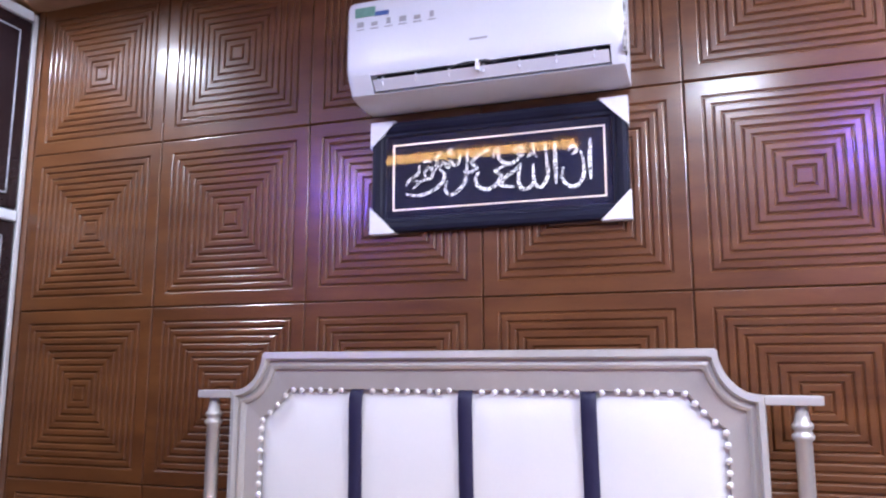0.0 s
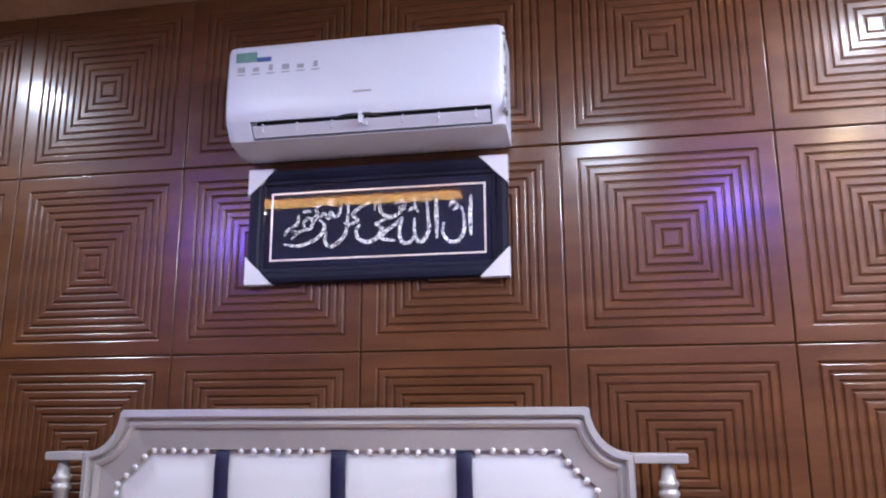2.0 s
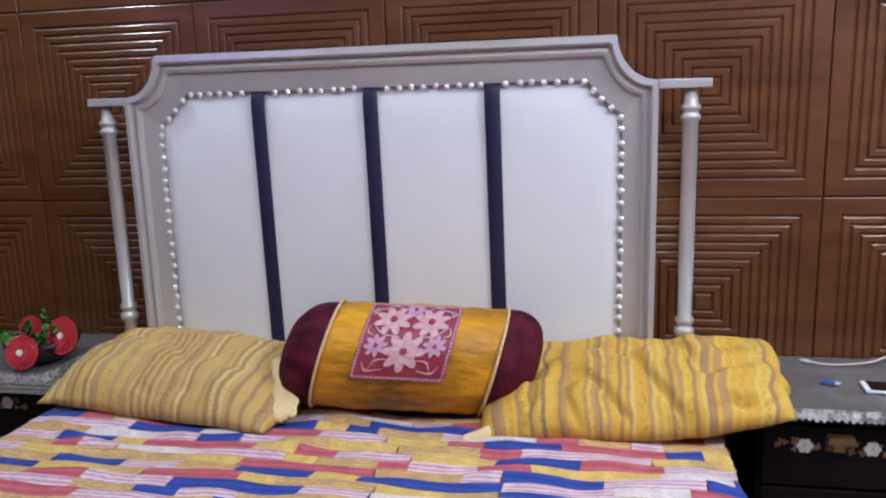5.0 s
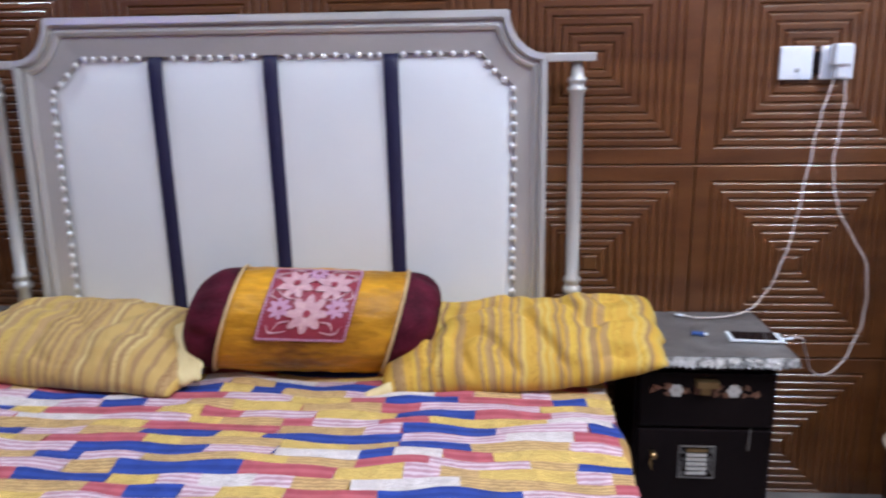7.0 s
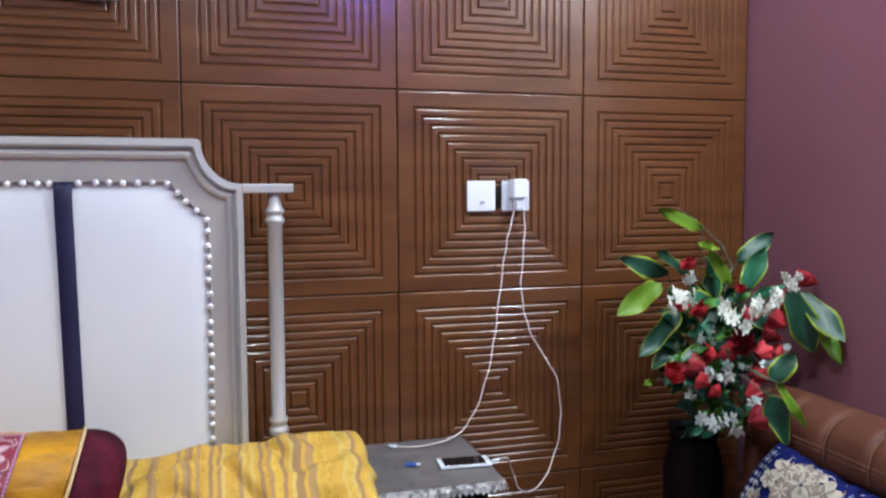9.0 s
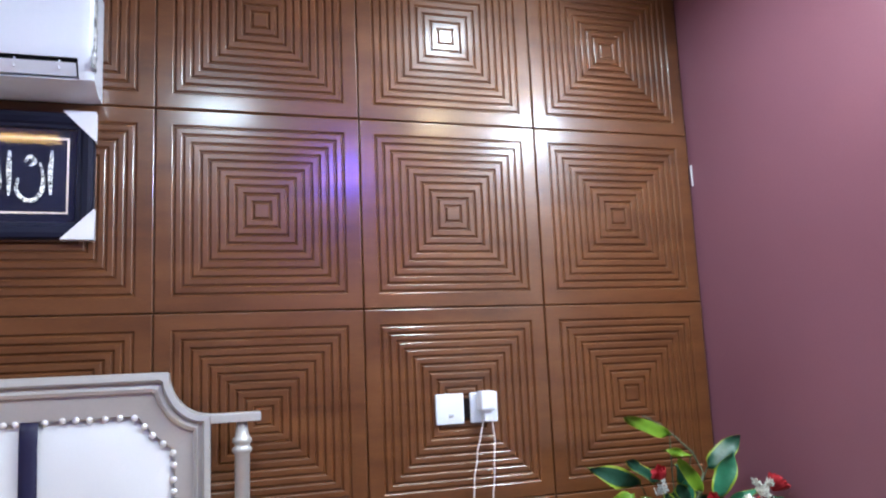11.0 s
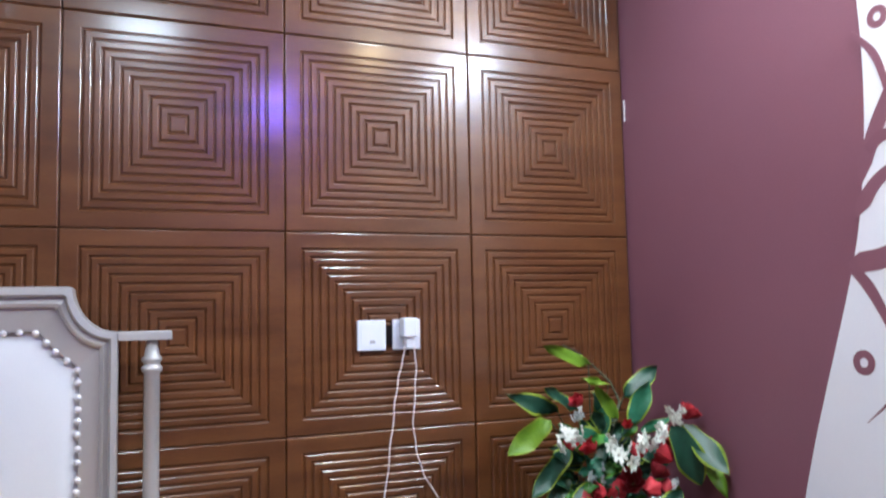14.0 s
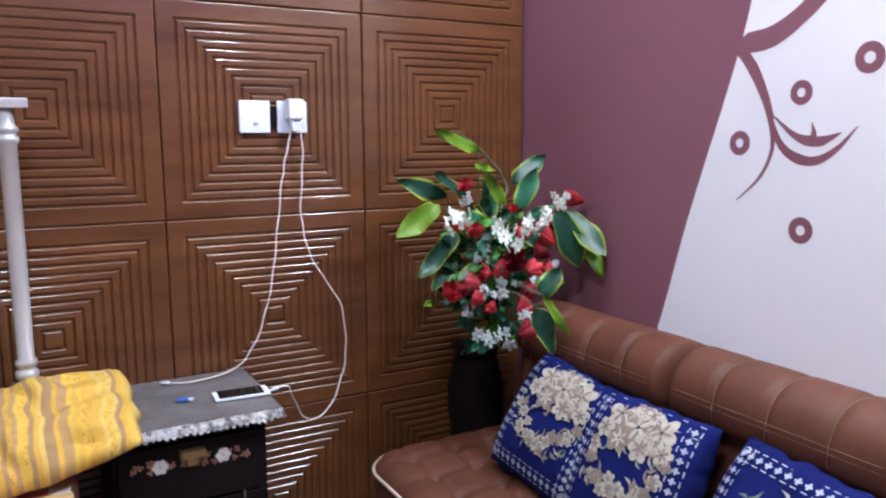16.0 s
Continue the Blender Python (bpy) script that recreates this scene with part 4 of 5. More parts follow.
# ---- bedside cabinets ----
def bedside_cabinet(x, label):
    """Black cabinet with inlaid drawer and door; local origin on the floor at its back centre."""
    c = thing("bedside_cabinet", label, "bedside cabinet", "bedside cabinets", (x, 0, FLOOR))
    top = 0.742 - FLOOR
    part("body", block(-0.195, 0.175, -0.345, -0.012, 0.0, top - 0.03, bevel=0.004), M_BLACKWOOD, c)
    part("top", block(-0.215, 0.200, -0.370, -0.008, top - 0.03, top, bevel=0.004), M_BLACKWOOD, c)
    front = lambda u, v, h: (u, -0.363 - h, v)
    dr = part("drawer", block(-0.185, 0.165, -0.363, -0.345, 0.40, 0.555, bevel=0.005), M_BLACKWOOD, c)
    do = part("door", block(-0.185, 0.165, -0.363, -0.345, 0.03, 0.392, bevel=0.005), M_BLACKWOOD, c)
    r = random.Random(2)
    for u in (-0.09, 0.06):
        bm = bmesh.new()
        petals(bm, u, 0.505, 0.019, 6, front, 0.002)
        part("inlay_flower", bm, M_PEARL, dr, "pearl flower inlay")
        bm = bmesh.new()
        for k in range(26):
            petals(bm, u + r.uniform(-0.066, 0.066), 0.505 + r.uniform(-0.013, 0.014), 0.008, 3, front, 0.0012, r.uniform(0, 6))
        tagged(part("inlay_scroll", bm, M_INLAY, dr, "copper scroll inlay"), kind="stuff")
    bm = bmesh.new()
    box(bm, -0.045, 0.015, -0.392, -0.363, 0.522, 0.540, bevel=0.005)
    box(bm, -0.028, -0.002, -0.372, -0.362, 0.495, 0.53, bevel=0.003)
    part("drawer_handle", bm, M_BRASS, dr, "aged brass handle")
    bm = bmesh.new()
    lathe(bm, [(0.006, 0), (0.006, 0.012), (0.011, 0.018), (0.009, 0.028), (0.002, 0.031)], n=12)
    bmesh.ops.transform(bm, matrix=pose(-0.145, -0.363, 0.325, 90), verts=bm.verts)
    part("door_knob", bm, M_BRASS, do, "brass knob", True)
    bm = bmesh.new()
    ribbon(bm, [(-0.145, 0.315), (-0.148, 0.29), (-0.142, 0.27)], [0.004, 0.006, 0.001], front, 0.004)
    part("knob_drop", bm, M_BRASS, do)
    bm = bmesh.new()
    for a in ((-0.075, 0.023, 0.250, 0.254), (-0.075, 0.023, 0.342, 0.346), (-0.075, -0.071, 0.254, 0.342), (0.019, 0.023, 0.254, 0.342)):
        box(bm, a[0], a[1], -0.367, -0.362, a[2], a[3], bevel=0.001)
    for k in range(26):
        petals(bm, -0.026 + r.choice((-1, 1)) * r.uniform(0.034, 0.045), r.uniform(0.256, 0.340), 0.005, 3, front, 0.002, r.uniform(0, 6))
    part("emblem_frame", bm, M_DULL, do, "carved silver emblem frame")
    for k in range(6):
        part("emblem_bar", block(-0.053, 0.001, -0.369, -0.362, 0.262 + 0.0135 * k, 0.270 + 0.0135 * k), M_PEARL if k != 5 else M_BRASS, do, "pale emblem bar")
    # glint on the lacquer, drawn as a pale strip
    bm = bmesh.new()
    ribbon(bm, [(0.108, 0.335), (0.110, 0.40)], [0.003, 0.004], front, 0.001)
    part("door_glint_strip", bm, M_DULL, do, "thin pale strip painted as a glint")
    # foil cloth lying over the top, crinkled along its hanging edge
    cl = thing("foil_cloth", "grey silver foil cloth draped over the bedside cabinet top", "table cloth", "cabinet cloths", (x, 0, 0.742))
    bm = bmesh.new()
    nx, ny = 40, 30
    rows = []
    for j in range(ny + 1):
        v = -0.006 - 0.378 * j / ny
        rows.append([(-0.222 + 0.430 * i / nx, v, 0.004 + 0.0022 * (1 + noise.noise((i * 0.3, j * 0.35, x)))) for i in range(nx + 1)])
    loft(bm, rows, closed=False)
    ob = part("sheet", bm, M_FOIL, cl, "grey foil sheet", True)
    bm = bmesh.new()
    for line in ([(-0.222 + 0.430 * k / 90, -0.385) for k in range(91)], [(0.209, -0.385 + 0.379 * k / 80) for k in range(81)]):
        rows = []
        for k, (u, v) in enumerate(line):
            w = 0.008 * noise.noise((u * 60, v * 60, 1)) + 0.004 * math.sin(k * 1.9)
            du, dv = (0, -1) if v == -0.385 else (1, 0)
            rows.append([(u + du * (0.001 + 0.4 * t * w + 0.010 * t), v + dv * (0.001 + 0.4 * t * w + 0.010 * t), 0.007 - t * (0.025 + 0.8 * w)) for t in (0, 0.2, 0.45, 0.7, 1.0)])
        loft(bm, rows, closed=False)
    part("crinkled_edge", bm, M_FOILEDGE, cl, "crinkled bright silver edging")
    return c


bedside_cabinet(1.185, "black lacquered bedside cabinet with pearl inlay, its drawer and door shut")
bedside_cabinet(-1.170, "black lacquered bedside cabinet holding a bowl of red flowers")
TOP = 0.752


def smartphone():
    p = thing("smartphone", "white smartphone charging on the foil cloth", "phone")
    p.matrix_basis = pose(1.325, -0.247, TOP - 0.001, 0, 0, -4)
    part("case", block(-0.072, 0.072, -0.035, 0.035, 0, 0.008, bevel=0.0035), M_PLASTIC, p)
    part("screen", block(-0.060, 0.056, -0.0315, 0.0315, 0.0078, 0.0086), M_PHONE_K, p, "dark glass screen")
    bm = bmesh.new()
    disc(bm, 0.062, 0, 0.005, lambda u, v, h: (u, v, 0.008 + h), 0.0006, 16, inner=0.004)
    part("button", bm, M_GREY, p)


smartphone()
us = thing("card_reader", "small blue and white memory card reader on the cloth", "card reader")
us.matrix_basis = pose(1.183, -0.222, TOP - 0.001, 0, 0, -20)
part("body", block(-0.020, 0.012, -0.009, 0.009, 0, 0.008, bevel=0.002), M_BLUE_P, us)
part("plug", block(0.012, 0.024, -0.006, 0.006, 0.002, 0.007, bevel=0.001), M_PLASTIC, us)


def sockets():
    for x in (1.457, 1.568):
        s = thing("wall_socket", "white plastic wall socket plate on the brown panels" if x < 1.5 else "white wall socket plate holding a charger", "wall socket", "wall sockets", (x, -0.001, 1.487))
        part("plate", block(-0.045, 0.045, -0.012, 0.0, -0.046, 0.046, bevel=0.004), M_PLASTIC, s)
        part("inset", block(-0.034, 0.034, -0.0128, -0.011, -0.035, 0.035, bevel=0.0006), M_PLASTIC, s)
        part("switch", block(-0.005, 0.009, -0.016, -0.012, -0.024, -0.015, bevel=0.001), M_GREY if x < 1.5 else M_PLASTIC, s)
    part_gap = thing("socket_spacer", "dark spacer bar between the two socket plates", "spacer", at=(1.5125, -0.001, 1.487))
    part("bar", block(-0.012, 0.012, -0.008, 0.0, -0.03, 0.03), M_BLACKWOOD, part_gap)
    c = thing("phone_charger", "white phone charger plugged into the wall socket", "charger", at=(1.565, -0.015, 1.492))
    part("body", block(-0.022, 0.024, -0.045, -0.001, -0.012, 0.046, bevel=0.006), M_PLASTIC, c)
    part("lower_plug", block(-0.010, 0.016, -0.034, -0.001, -0.046, -0.008, bevel=0.004), M_PLASTIC, c)


sockets()


def cable(name, pts, label, tip):
    c = thing(name, label, "cable", "charging cables", pts[0])
    o = Vector(pts[0])
    path = catmull([Vector(p) - o for p in pts], 8)
    for i, p in enumerate(path[4:-4]):
        p.x += 0.0018 * math.sin(i * 0.9)
    part("wire", tube(bmesh.new(), path, 0.0024), M_CABLE, c, "", True)
    bm = bmesh.new()
    d = (path[-1] - path[-2]).normalized()
    tube(bm, [path[-1], path[-1] + d * 0.012, path[-1] + d * 0.026], lambda t: 0.0045 if t < 0.9 else 0.003)
    part("plug", bm, M_PLASTIC, c, tip, True)


cable("charging_cable", [(1.556, -0.036, 1.452), (1.536, -0.034, 1.37), (1.522, -0.030, 1.285), (1.503, -0.030, 1.14), (1.482, -0.032, 1.0), (1.440, -0.036, 0.86), (1.385, -0.036, 0.775), (1.31, -0.070, TOP + 0.006), (1.22, -0.085, TOP + 0.004), (1.175, -0.066, TOP + 0.004)],
      "white charging cable hanging from the charger onto the cabinet", "white connector")
cable("charging_cable", [(1.585, -0.034, 1.452), (1.590, -0.030, 1.36), (1.580, -0.028, 1.22), (1.592, -0.030, 1.12), (1.622, -0.032, 1.04), (1.695, -0.034, 0.92), (1.712, -0.034, 0.80), (1.700, -0.036, 0.70), (1.650, -0.050, 0.60), (1.585, -0.08, 0.578), (1.52, -0.15, 0.63), (1.462, -0.235, 0.74), (1.438, -0.255, TOP + 0.006), (1.425, -0.254, TOP + 0.004)],
      "white charging cable looping from the charger to the smartphone", "white connector")


# ---- air conditioner ----
def air_conditioner():
    a = thing("air_conditioner", "white split air conditioner mounted high on the panelled wall", "air conditioner", at=(0.045, 0, 2.55))
    prof = [(-0.001, -0.150), (-0.085, -0.156), (-0.150, -0.146), (-0.166, -0.140)]
    front = [(c.x, c.y) for c in catmull([(-0.199, -0.092, 0), (-0.207, -0.060, 0), (-0.209, 0.0, 0), (-0.207, 0.10, 0), (-0.200, 0.140, 0), (-0.180, 0.154, 0), (-0.10, 0.156, 0), (-0.001, 0.156, 0)], 4)]
    W = 0.412

    def section(x, s):
        return [(x, y * s, 0.0 + z * (0.985 if s < 1 else 1)) for y, z in prof + front]

    bm = bmesh.new()
    loft(bm, [section(-W, 0.95), section(-W + 0.008, 0.99), section(-W + 0.022, 1), section(-0.335, 1)])
    loft(bm, [section(0.375, 1), section(W - 0.022, 1), section(W - 0.008, 0.99), section(W, 0.95)])
    loft(bm, [[(x, y, z) for y, z in front] + [(x, -0.001, -0.05), (x, -0.185, -0.080)] for x in (-0.335, 0.375)])
    loft(bm, [[(x, y, z) for y, z in prof] + [(x, -0.145, -0.125), (x, -0.001, -0.12)] for x in (-0.335, 0.375)])
    body = part("body", bm, M_PLASTIC, a, "glossy white casing", True)
    body.data.set_sharp_from_angle(angle=radians(28))
    part("outlet", block(-0.334, 0.374, -0.150, -0.02, -0.125, -0.075), M_DARK, a, "dark air outlet")
    bm = bmesh.new()
    loft(bm, [[(x, -0.168, -0.132), (x, -0.1915, -0.104), (x, -0.1885, -0.102), (x, -0.164, -0.130)] for x in (-0.330, 0.370)])
    flap = part("flap", bm, M_PLASTIC, a, "white swing flap")
    for k in range(7):
        x = -0.30 + 0.105 * k
        part("flap_rib", block(x - 0.002, x + 0.002, -0.186, -0.160, -0.120, -0.095), M_PLASTIC, flap)
    part("flap_hinge", block(-0.006, 0.005, -0.203, -0.170, -0.118, -0.084, bevel=0.002), M_PLASTIC, flap)
    # dark ribbon laid on the front as the shade above the flap
    bm = bmesh.new()
    ribbon(bm, [(-0.08, -0.103), (-0.03, -0.094), (0.02, -0.096), (0.06, -0.106)], [0.003, 0.008, 0.008, 0.003], lambda u, v, h: (u, -0.198 - h, v + 0.004), 0.002)
    part("flap_shadow_gap", bm, M_DARK, flap)

    def bar(name, u0, u1, v0, v1, m, label=""):
        y = -0.2075 if v0 < 0.1 else -0.2062
        part(name, block(u0, u1, y - 0.0025, y + 0.004, v0, v1), m, body, label)

    bar("energy_sticker", -0.383, -0.318, 0.094, 0.124, M_GREEN_P, "green rating sticker")
    bar("sticker_corner", -0.340, -0.318, 0.110, 0.124, M_LEAFMID)
    bar("model_sticker", -0.317, -0.273, 0.092, 0.105, M_BLUE_P, "blue sticker")
    for k in range(6):
        u = -0.365 + 0.046 * k
        bar("icon", u - (0.011, 0.010, 0.006)[k % 3], u + (0.011, 0.010, 0.006)[k % 3], 0.062, (0.078, 0.074, 0.080)[k % 3], M_GREY, "small grey icon")
        bar("icon_caption", u - 0.013, u + 0.013, 0.052, 0.055, M_GREY)
    bar("maker_mark", -0.020, 0.034, -0.029, -0.0235, M_GREY, "small grey maker mark")
    bm = bmesh.new()
    rows = []
    for k in range(25):
        z = -0.115 + 0.24 * k / 24
        w = 0.004 * noise.noise((k * 0.9, 0, 3))
        rows.append([(W - 0.001, -0.150 + w, z), (W + 0.005 + w, -0.165, z), (W + 0.006 + 0.5 * w, -0.188, z), (W - 0.003, -0.199 + 0.5 * w, z)])
    loft(bm, rows, closed=False)
    part("side_trim", bm, M_FOILEDGE, a, "crinkled shiny film along the side edge")


air_conditioner()


# ---- calligraphy picture ----
def calligraphy():
    x0, x1, z0, z1 = -0.357, 0.444, 2.008, 2.365
    cx, cz = (x0 + x1) / 2, (z0 + z1) / 2
    p = thing("framed_calligraphy", "black framed silver glitter calligraphy with white corner guards", "picture", at=(cx, 0, cz))
    w, h = (x1 - x0) / 2, (z1 - z0) / 2
    prof = [(0.0, -0.002), (0.0, -0.022), (0.004, -0.029), (0.016, -0.031), (0.030, -0.027), (0.036, -0.022), (0.045, -0.021), (0.048, -0.012)]
    bm = bmesh.new()
    rings = [[(-w + t, y, -h + t), (w - t, y, -h + t), (w - t, y, h - t), (-w + t, y, h - t)] for t, y in prof]
    loft(bm, rings, caps=False)
    part("frame", bm, M_FRAME, p, "black moulded frame")
    part("mount", block(-w + 0.044, w - 0.044, -0.012, -0.006, -h + 0.044, h - 0.044), M_VELVET_K, p, "black velvet mount")
    on = lambda u, v, hh: (u - cx, -0.0125 - hh, v - cz)
    bm = bmesh.new()
    for a in ((-0.289, 0.378, 2.288, 2.293), (-0.289, 0.378, 2.078, 2.083), (-0.289, -0.284, 2.083, 2.288), (0.373, 0.378, 2.083, 2.288)):
        box(bm, a[0] - cx, a[1] - cx, -0.0145, -0.0118, a[2] - cz, a[3] - cz)
    part("gold_border", bm, M_GOLDLINE, p, "thin pale gold border line")
    k = 0.661 / 377

    def place(u, v, hh):
        return on(-0.287 + (u - 481) * k, 2.077 + (464 - 0.034 * (u - 480) - v) * 0.216 / 121, hh)

    bm = bmesh.new()

    def pen(pts, width=7.4):
        width *= 0.78
        ribbon(bm, pts, [width * 0.55, width, width * 1.1, width, width * 0.5], place, 0.0035, 6)

    pen([(836, 352), (834, 385), (835, 421)], 8)
    pen([(789, 398), (787, 416), (797, 430), (811, 431), (822, 417), (824, 395), (819, 371)])
    pen([(798, 372), (805, 363), (812, 371), (804, 378)], 7)
    pen([(776, 356), (776, 390), (777, 426)], 8)
    pen([(759, 357), (762, 390), (763, 412), (752, 430), (742, 427), (738, 408), (739, 390)])
    pen([(741, 418), (730, 432), (717, 431), (712, 414), (717, 388)])
    pen([(717, 388), (706, 400), (690, 411), (680, 423), (691, 427), (705, 428)], 7.5)
    pen([(738, 354), (740, 370), (745, 381)], 5)
    pen([(728, 379), (737, 372), (746, 379)], 6)
    pen([(704, 366), (714, 360), (722, 366), (712, 373), (723, 374)], 6.5)
    pen([(676, 357), (679, 378), (690, 387), (704, 386), (722, 372)], 8)
    pen([(692, 391), (671, 399), (681, 407), (674, 422), (656, 431), (640, 424), (636, 410), (643, 399)], 8)
    pen([(670, 360), (668, 377)], 5)
    pen([(660, 361), (642, 370), (629, 383), (638, 392), (624, 400), (613, 397)], 7)
    pen([(621, 360), (620, 392), (617, 415), (605, 430), (590, 438), (580, 429), (583, 413)])
    pen([(608, 365), (605, 381), (596, 386), (590, 378), (585, 389), (577, 379), (569, 391)], 6.5)
    pen([(569, 391), (579, 402), (571, 419), (551, 431), (530, 437), (506, 434)])
    pen([(594, 354), (586, 362), (596, 366)], 6)
    pen([(573, 362), (562, 372), (566, 380), (555, 388)], 5)
    pen([(568, 384), (560, 394)], 4)
    pen([(543, 404), (541, 395), (549, 388), (557, 394), (553, 406), (543, 408), (530, 414), (519, 425)], 6.5)
    pen([(538, 378), (546, 375), (555, 378)], 6)
    pen([(531, 382), (529, 397), (518, 405), (510, 411), (506, 419)], 6.5)
    pen([(520, 412), (528, 410)], 5)
    part("lettering", bm, M_GLITTER, p, "silver glitter Arabic calligraphy")
    for sx in (-1, 1):
        for sz in (-1, 1):
            bm = bmesh.new()
            c = [(sx * (w + 0.003), sz * (h + 0.003)), (sx * (w - 0.083), sz * (h + 0.003)), (sx * (w + 0.003), sz * (h - 0.083))]
            loft(bm, [[(u, 0.0 - 0.001, v) for u, v in c], [(u, -0.033, v) for u, v in c]])
            part("corner_guard", bm, M_CARD, p, "white card corner guard")
    gm, nt, pb = nodes_of("picture_glass")
    pb.inputs["Base Color"].default_value = (1, 1, 1, 1)
    pb.inputs["Roughness"].default_value = 0.02
    pb.inputs["Transmission Weight"].default_value = 1.0
    pb.inputs["IOR"].default_value = 1.45
    g = part("glass", block(-w + 0.046, w - 0.046, -0.0195, -0.0175, -h + 0.046, h - 0.046), gm, p, "clear glass")
    g.visible_shadow = False


calligraphy()


# ---- sofa ----
def sofa():
    s = thing("sofa", "brown leather sofa with tufted seat and rolled channelled back", "sofa", at=(2.05, -1.3, FLOOR))
    inv = Matrix.Translation((-2.05, 1.3, -FLOOR))

    def put(name, bm, m, label="", parent=s, smooth=True):
        bmesh.ops.transform(bm, matrix=inv, verts=bm.verts)
        return part(name, bm, m, parent, label, smooth)

    X0, X1, Y0, Y1, Z, RC = 1.70, 2.24, -2.45, -0.165, 0.488, 0.13
    nx, ny = 54, 190
    sx = 0.135

    def spot(i, j):
        u, v = (X1 - X0) * i / nx, (Y1 - Y0) * j / ny
        e = min(u, v, (Y1 - Y0) - v)
        for vv, sgn in ((v, 1), ((Y1 - Y0) - v, -1)):
            if u < RC and vv < RC:
                a, b = (RC - u) / RC, (RC - vv) / RC
                a2, b2 = a * math.sqrt(1 - b * b / 2), b * math.sqrt(1 - a * a / 2)
                e = RC * (1 - math.hypot(a2, b2))
                u = RC * (1 - a2)
                v = RC * (1 - b2) if sgn == 1 else (Y1 - Y0) - RC * (1 - b2)
                break
        du = abs((u + 0.02) / sx - round((u + 0.02) / sx)) * sx
        dv = abs(v / sx - round(v / sx)) * sx
        dip = 0.010 * math.exp(-(du / 0.012) ** 2) + 0.010 * math.exp(-(dv / 0.012) ** 2) + 0.012 * math.exp(-(du * du + dv * dv) / 0.0007)
        k = min(e / 0.06, 1)
        z = Z - dip * k - 0.034 * (1 - k) ** 2 + 0.002 * noise.noise((u * 20, v * 20, 0))
        return (X0 + u, Y0 + v, z)

    bm = bmesh.new()
    rows = [[spot(i, j) for i in range(nx + 1)] for j in range(ny + 1)]
    vs = loft(bm, rows, closed=False)
    rim = [vs[j][0] for j in range(ny + 1)] + [vs[ny][i] for i in range(1, nx + 1)] + [vs[j][nx] for j in range(ny - 1, -1, -1)] + [vs[0][i] for i in range(nx - 1, 0, -1)]
    low = [bm.verts.new((v.co.x, v.co.y, 0.34)) for v in rim]
    for i in range(len(rim)):
        j = (i + 1) % len(rim)
        bm.faces.new((rim[i], rim[j], low[j], low[i]))
    seat = put("seat", bm, M_BROWN, "tufted brown leather seat")
    edge = [Vector(spot(nx - k, ny)) for k in range(nx + 1)] + [Vector(spot(0, ny - k)) for k in range(1, ny + 1)]
    bm = bmesh.new()
    tube(bm, [p + Vector((-0.003, 0, -0.004)) for p in edge[::2]], 0.006, 6)
    put("piping", bm, M_PIPE, "pale piping along the seat edge", seat)
    # stitch puckers where the seams cross
    bm = bmesh.new()
    for i in range(1, 4):
        for j in range(1, 17):
            u, v = X0 - 0.02 + i * sx, Y0 + j * sx
            for a, b in (((u - 0.012, v), (u + 0.012, v)), ((u, v - 0.012), (u, v + 0.012))):
                loft(bm, [[(a[0] + p, a[1] + q, Z - 0.022 + r) for p, q, r in ((-0.001, -0.001, 0), (0.001, 0.001, 0), (0, 0, 0.003))], [(b[0] + p, b[1] + q, Z - 0.022 + r) for p, q, r in ((-0.001, -0.001, 0), (0.001, 0.001, 0), (0, 0, 0.003))]])
    tagged(put("stitching", bm, M_STITCH, "tan stitched puckers", seat, False), kind="stuff")
    bm = block(1.74, 2.38, -2.40, -0.20, FLOOR + 0.05, 0.345, bevel=0.01)
    put("base", bm, M_BROWN, "", smooth=False)
    for x in (1.80, 2.32):
        for y in (-0.26, -2.34):
            put("foot", block(x - 0.03, x + 0.03, y - 0.03, y + 0.03, FLOOR, FLOOR + 0.06, bevel=0.004), M_BLACKWOOD, smooth=False)
    # rolled back in separate lengths, each channelled
    path = catmull([(2.245, 0.47, 0), (2.205, 0.54, 0), (2.190, 0.62, 0), (2.195, 0.70, 0), (2.200, 0.735, 0), (2.188, 0.765, 0), (2.168, 0.79, 0), (2.165, 0.835, 0), (2.185, 0.885, 0), (2.230, 0.917, 0), (2.290, 0.924, 0), (2.345, 0.905, 0), (2.385, 0.88, 0), (2.395, 0.80, 0), (2.395, 0.45, 0)], 4)
    for y1, y0, k in ((-0.20, -0.915, 5), (-0.93, -1.495, 4), (-1.51, -2.075, 4), (-2.09, -2.45, 3)):
        n = 16 * k
        bm = bmesh.new()
        rings = []
        for q in range(n + 1):
            t = q / n
            y = y1 + (y0 - y1) * t
            d = abs(t * k - round(t * k)) * (y1 - y0) / k
            pull = 0.012 * math.exp(-(d / 0.010) ** 2) + (0.03 * (1 - min(1, min(t, 1 - t) * (y1 - y0) / 0.03)) ** 2)
            if y1 == -0.20:
                pull += 0.10 * max(0, 1 - t * (y1 - y0) / 0.16) ** 2
            rings.append([(2.295 + (p.x - 2.295) * (1 - pull / 0.13 * (1 if p.y > 0.6 else 0.5)), y, 0.80 + (p.y - 0.80) * (1 - (pull / 0.15 if p.y > 0.8 else 0))) for p in path])
        loft(bm, rings, closed=True)
        b = put("back_cushion", bm, M_BROWN, "rolled channelled leather back")
        for z in (0.826, 0.839):
            bm = bmesh.new()
            tube(bm, [Vector((2.1645, y1 + (y0 - y1) * q / 20, z)) for q in range(1, 20)], 0.0007, 5)
